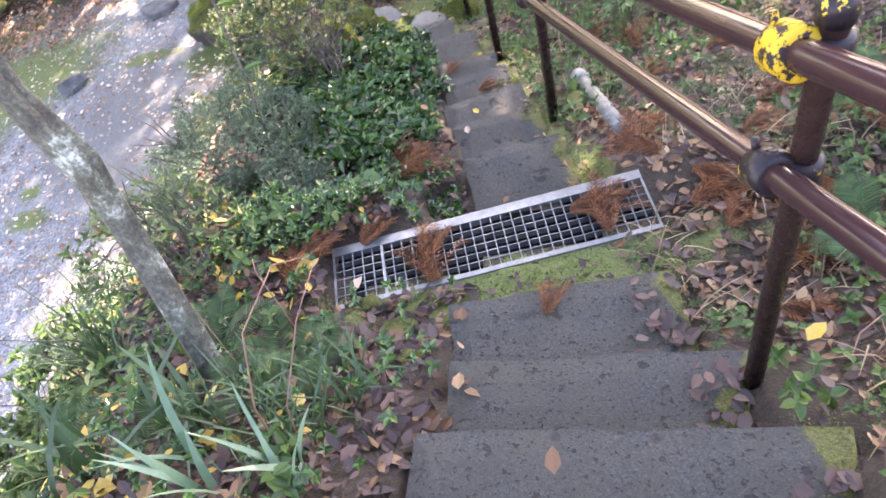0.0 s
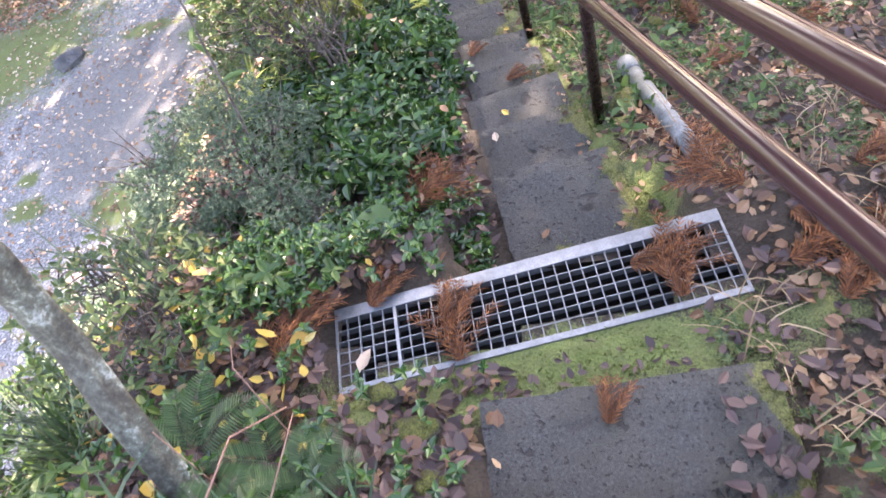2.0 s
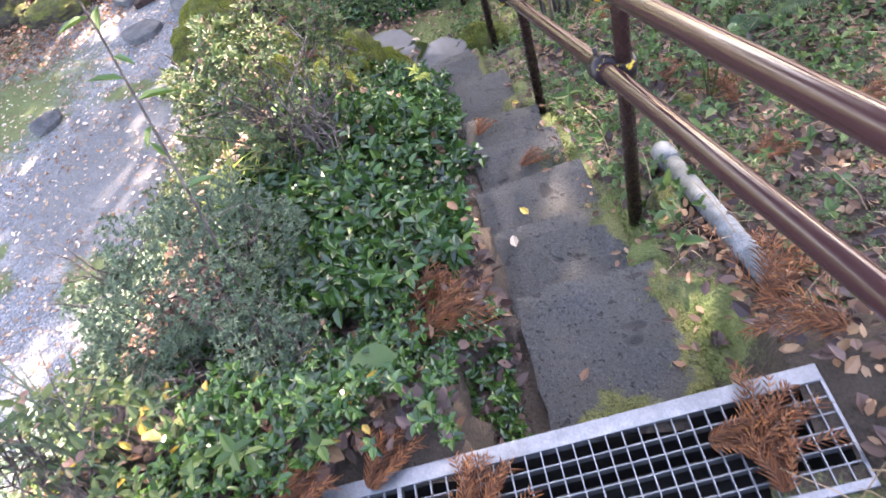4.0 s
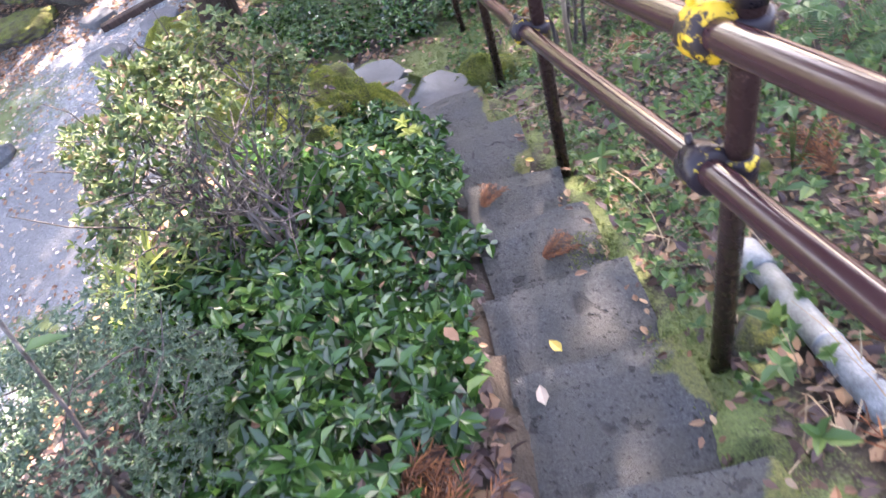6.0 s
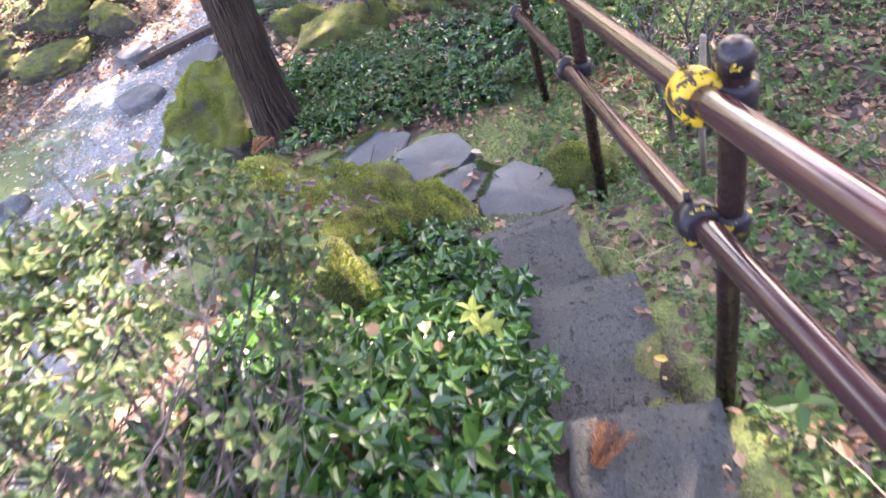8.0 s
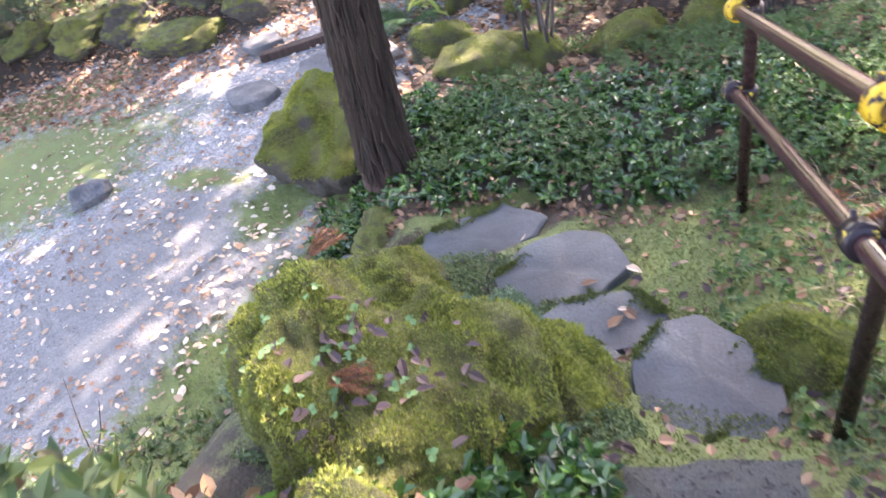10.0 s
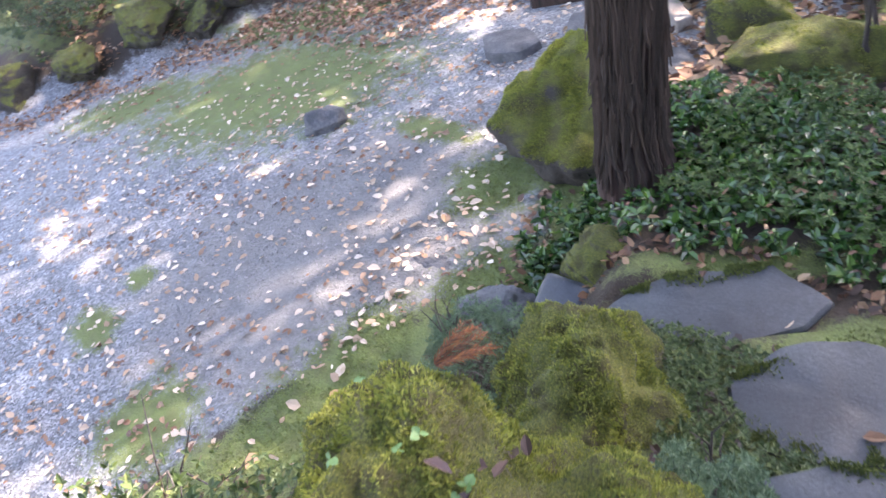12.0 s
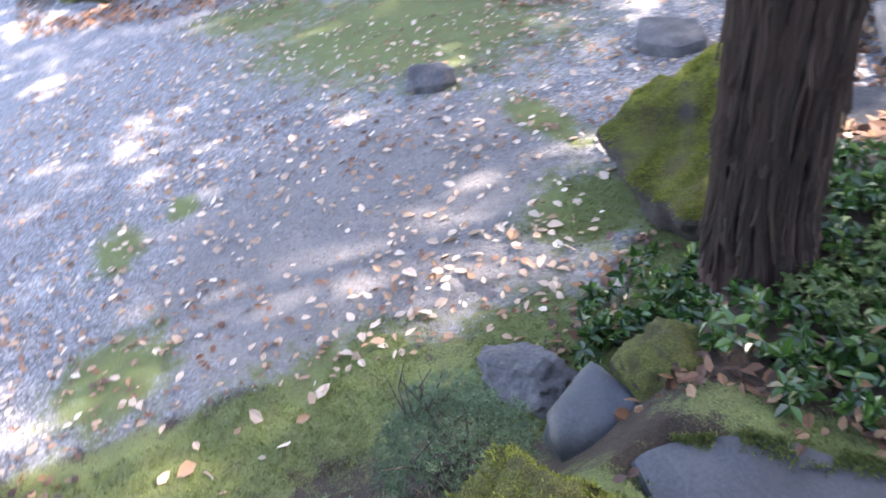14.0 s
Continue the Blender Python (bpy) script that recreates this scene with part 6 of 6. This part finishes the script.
# ---- finer growth ----
M_FINE = leafy("creeping_leaf", [(0.0, (0.024, 0.05, 0.014)), (0.6, (0.055, 0.1, 0.028)), (1.0, (0.12, 0.165, 0.05))], 0.55, 0.25)
M_CLOVER = leafy("clover_leaf", [(0.0, (0.06, 0.16, 0.05)), (1.0, (0.15, 0.28, 0.1))], 0.5, 0.3)
MOUND_TOP = (-1.72, 5.2)
x, y = sprinkle(26000, -0.6, 2.6, 0.2, 7.6, lambda x, y: right_of(x, y) & (waves(x, y, 3.3, 2) + 0.5 * waves(x, y, 9, 1) > 0.15))
stuff("creeping_plants", *rosettes(np.stack([x, y, land(x, y) + rng.uniform(0.004, 0.045, len(x))], -1), 4, 0.017, 0.3, 0.6), M_FINE, "fine low creeping green plants between the leaves", "herbs")
x, y = sprinkle(7000, -0.6, 2.8, 0.1, 7.6, right_of)
litter("dead_leaves", x, y, 0.05, M_DEAD, "dark purple-brown dead leaves on the slope", 0.012, flat=0.5)
x, y = sprinkle(90, -2.3, -0.7, 0.3, 2.0, bank)
stuff("broad_leaved_herbs", *rosettes(np.stack([x, y, land(x, y) + rng.uniform(0.04, 0.2, len(x))], -1), 4, 0.05, 0.3, 0.5, spread=0.6), M_GREEN, "broad-leaved green plants by the upper steps", "herbs")
x, y = sprinkle(420, -0.4, 3.0, 0.3, 8.2, lambda x, y: right_of(x, y) & (x > at(STAIR_X, y) + 0.95))
n = len(x)
twig = tube(bmesh.new(), [(0, 0, 0), (0.35, 0.03, 0.02), (0.7, -0.02, 0.01), (1, 0.05, 0.03)], [0.011, 0.009, 0.007, 0.003], 5)
twig.verts.index_update()
tv = np.array([v.co[:] for v in twig.verts])
tf = [[v.index for v in f.verts] for f in twig.faces if len(f.verts) == 4]
data = []
for px, py, pz in zip(x, y, land(x, y)):
    a, L = rng.uniform(0, 6.28), rng.uniform(0.1, 0.4)
    q = tv * (L, L, 0.35)
    data.append((np.stack([px + q[:, 0] * math.cos(a) - q[:, 1] * math.sin(a), py + q[:, 0] * math.sin(a) + q[:, 1] * math.cos(a), np.interp(q[:, 0], [0, L], [pz + 0.02, float(land(px + L * math.cos(a), py + L * math.sin(a))) + 0.03]) + q[:, 2]], -1), np.array(tf)))
twig.free()
stuff("fallen_twigs", *join_data(data), M_STEM, "thin brown fallen twigs on the slope", "twigs")
x, y = sprinkle(5200, -2.2, -0.38, 0.3, 3.0, bank)
litter("dead_leaves", x, y, 0.05, M_DEAD, "dark purple-brown dead leaves by the drain", 0.012, flat=0.5)
x, y = sprinkle(1200, -1.5, -0.42, 1.82, 2.5, bank)
stuff("young_cover", *rosettes(np.stack([x, y, land(x, y) + rng.uniform(0.01, 0.1, len(x)) * (0.4 + 0.6 * (x < -0.7))], -1)[waves(x, y, 6, 3) > -0.1], 5, 0.03, 0.3, 0.54), M_COVER, "young dark green ground cover thinning out by the grating", "ground cover")
x, y = sprinkle(9000, -2.5, -0.95, 5.0, 6.6, lambda x, y: clear(x, y) & (waves(x, y, 5, 4) > -0.25) & (x < at(STAIR_X, y) - 0.1))
stuff("creeping_plants", *rosettes(np.stack([x, y, land(x, y) + rng.uniform(0.004, 0.05, len(x))], -1), 4, 0.018, 0.3, 0.6), M_FINE, "fine low plants between the boulder and the stepping stones", "herbs")
x, y = sprinkle(11000, -2.7, 0.6, 7.3, 9.2, lambda x, y: waves(x, y, 2.6, 3) + 0.5 * waves(x, y, 8, 1) > -0.35)
stuff("creeping_plants", *rosettes(np.stack([x, y, land(x, y) + rng.uniform(0.01, 0.13, len(x))], -1), 5, 0.024, 0.35, 0.45), M_GREEN, "fine bright green growth among the ground cover", "herbs")
x, y = sprinkle(220, -2.5, -0.9, 5.1, 6.7, clear)
litter("dead_leaves", x, y, 0.045, M_DEAD, "dark dead leaves in the moss by the stepping stones", 0.014, flat=0.5)


def on_top(ob, spots):
    """Heights of a rock's upper face at the given places."""
    bpy.context.view_layer.update()
    inv = ob.matrix_world.inverted()
    out = []
    for px, py in spots:
        hit, loc, nrm, k = ob.ray_cast(inv @ Vector((px, py, 3)), (inv.to_3x3() @ Vector((0, 0, -1))).normalized())
        if hit:
            out.append(ob.matrix_world @ loc)
    return out


spots = rng.normal(0, 1, (70, 2)) * (0.13, 0.13) + MOUND_TOP
P = np.array([tuple(p) for p in on_top(mound, spots)])
V, F = leaf_data(P + [0, 0, 0.016], up_tilt(rng.uniform(0, 6.28, len(P)), rng.normal(0.05, 0.25, len(P))), np.tile([0, 0, 1.0], (len(P), 1)) + rng.normal(0, 0.3, (len(P), 3)), 0.05 * rng.uniform(0.6, 1.3, len(P)), 0.026, 0.15, 0.2)
stuff("dead_leaves", V, F, M_DEAD, "dark dead leaves caught on the mossy boulder", "fallen leaves")
spots = rng.normal(0, 1, (90, 2)) * (0.24, 0.2) + MOUND_TOP
P = np.array([tuple(p) for p in on_top(mound, spots)])
stuff("clover_plants", *rosettes(P[:46] + [0, 0, 0.022], 3, 0.017, 0.2, 0.95, 0.05, 0.1), M_CLOVER, "small round-leaved green plants in the boulder's moss", "herbs")
for p, a in zip(on_top(mound, [(MOUND_TOP[0] - 0.05, MOUND_TOP[1] - 0.06), (-1.98, 5.5)]), (19, 79)):
    lay_frond(p.x, p.y, a, a, 0.02, p.z, 0, 0.65)


def step_leaves(k, lo, hi, n, material, size):
    """Leaves lying on a tread, between two shares of its width."""
    fl, fr, z, depth = STEPS[k]
    fl, u = np.array(fl), np.array(fr) - np.array(fl)
    back = np.array((u[1], -u[0])) / np.hypot(*u) * depth
    a, b = rng.uniform(lo, hi, n), rng.uniform(0.1, 0.95, n)
    q = fl + a[:, None] * u + b[:, None] * back
    return litter("step_leaves", q[:, 0], q[:, 1], size, material, "dead leaves gathered at the side of a stone step", 0.012, np.full(n, z), 0.4)


x, y = sprinkle(130, -0.75, 0.35, 1.42, 1.62, clear)
litter("moss_leaves", x, y, 0.032, M_DEAD, "small dead leaves on the moss below the grating", 0.012, flat=0.4)
x, y = sprinkle(900, -0.75, 0.6, 2.2, 5.6, lambda x, y: clear(x, y) & (x > at(STAIR_X, y) + 0.2) & (x < at(STAIR_X, y) + 0.65))
litter("stair_leaves", x, y, 0.036, M_LITTER, "small brown leaves beside the stair", 0.01, flat=0.4)
x, y = sprinkle(2600, -1.3, -0.3, 2.0, 5.4, lambda x, y: clear(x, y) & (x < at(STAIR_X, y) - 0.17) & (x > at(STAIR_X, y) - 0.5))
litter("stair_leaves", x, y, 0.042, M_DEAD, "dark dead leaves between the stair and the ground cover", 0.012, flat=0.5)
for k in range(5, 12):
    step_leaves(k, 0.86, 1.0, 9, M_LITTER, 0.035)
for k in range(5):
    step_leaves(k, 0.8, 1.0, 36, M_DEAD, 0.05)
    step_leaves(k, 0.0, 0.07, 5, M_LITTER, 0.05)
x, y = sprinkle(420, -3.3, -0.3, 7.0, 8.4, lambda x, y: waves(x, y, 3, 2) > -0.2)
litter("cover_leaves", x, y, 0.04, M_LITTER, "brown leaves lying among the ground cover", 0.1, flat=0.5)
x, y = sprinkle(80, -1.6, -0.5, 2.3, 5.0, bank)
litter("cover_leaves", x, y, 0.05, M_LITTER, "brown leaves caught on the ground cover", 0.15, flat=0.5)
x, y = sprinkle(3600, -9.5, -3.2, 3.0, 10.3, lambda x, y: on_gravel(x, y) & (waves(x, y, 1.7, 2) > -0.5))
litter("gravel_leaves", x, y, 0.044, M_DRIFT, "brown dry leaves scattered over the gravel", 0.006)
x, y = sprinkle(26000, -7.2, -3.2, 4.2, 8.6, lambda x, y: (gravel_mask(x, y) > 0.55) & (moss_mask(x, y) < 0.62) & (waves(x, y, 2.1, 5) > -0.7))
n, r = len(x), rng.uniform(0.003, 0.0075, len(x))
C = np.stack([x, y, land(x, y) + r * 0.3], -1)
shape = np.array([(1, 0, 0), (0, 1, 0), (-1, 0, 0), (0, -1, 0), (0, 0, 0.7), (0, 0, -0.7)], float)
V = (C[:, None, :] + (shape[None] + rng.normal(0, 0.22, (n, 6, 3))) * r[:, None, None]).reshape(-1, 3)
k = np.arange(n)[:, None] * 6
F = np.concatenate([k + [a, b, 4] for a, b in ((0, 1), (1, 2), (2, 3), (3, 0))])
stuff("loose_gravel", V, F, M_GRIT, "loose grey gravel stones on the path", "gravel")
x, y = sprinkle(24000, -4.5, 9.0, -4.5, 15.0, lambda x, y: ((x > 3.5) | (y < -0.3) | ((y > 9.1) & (x > 0.2))) & (waves(x, y, 1.3, 3) > -0.8))
litter("leaf_litter", x, y, 0.06, M_LITTER, "brown fallen leaves over the wooded slope", 0.008, flat=0.4)
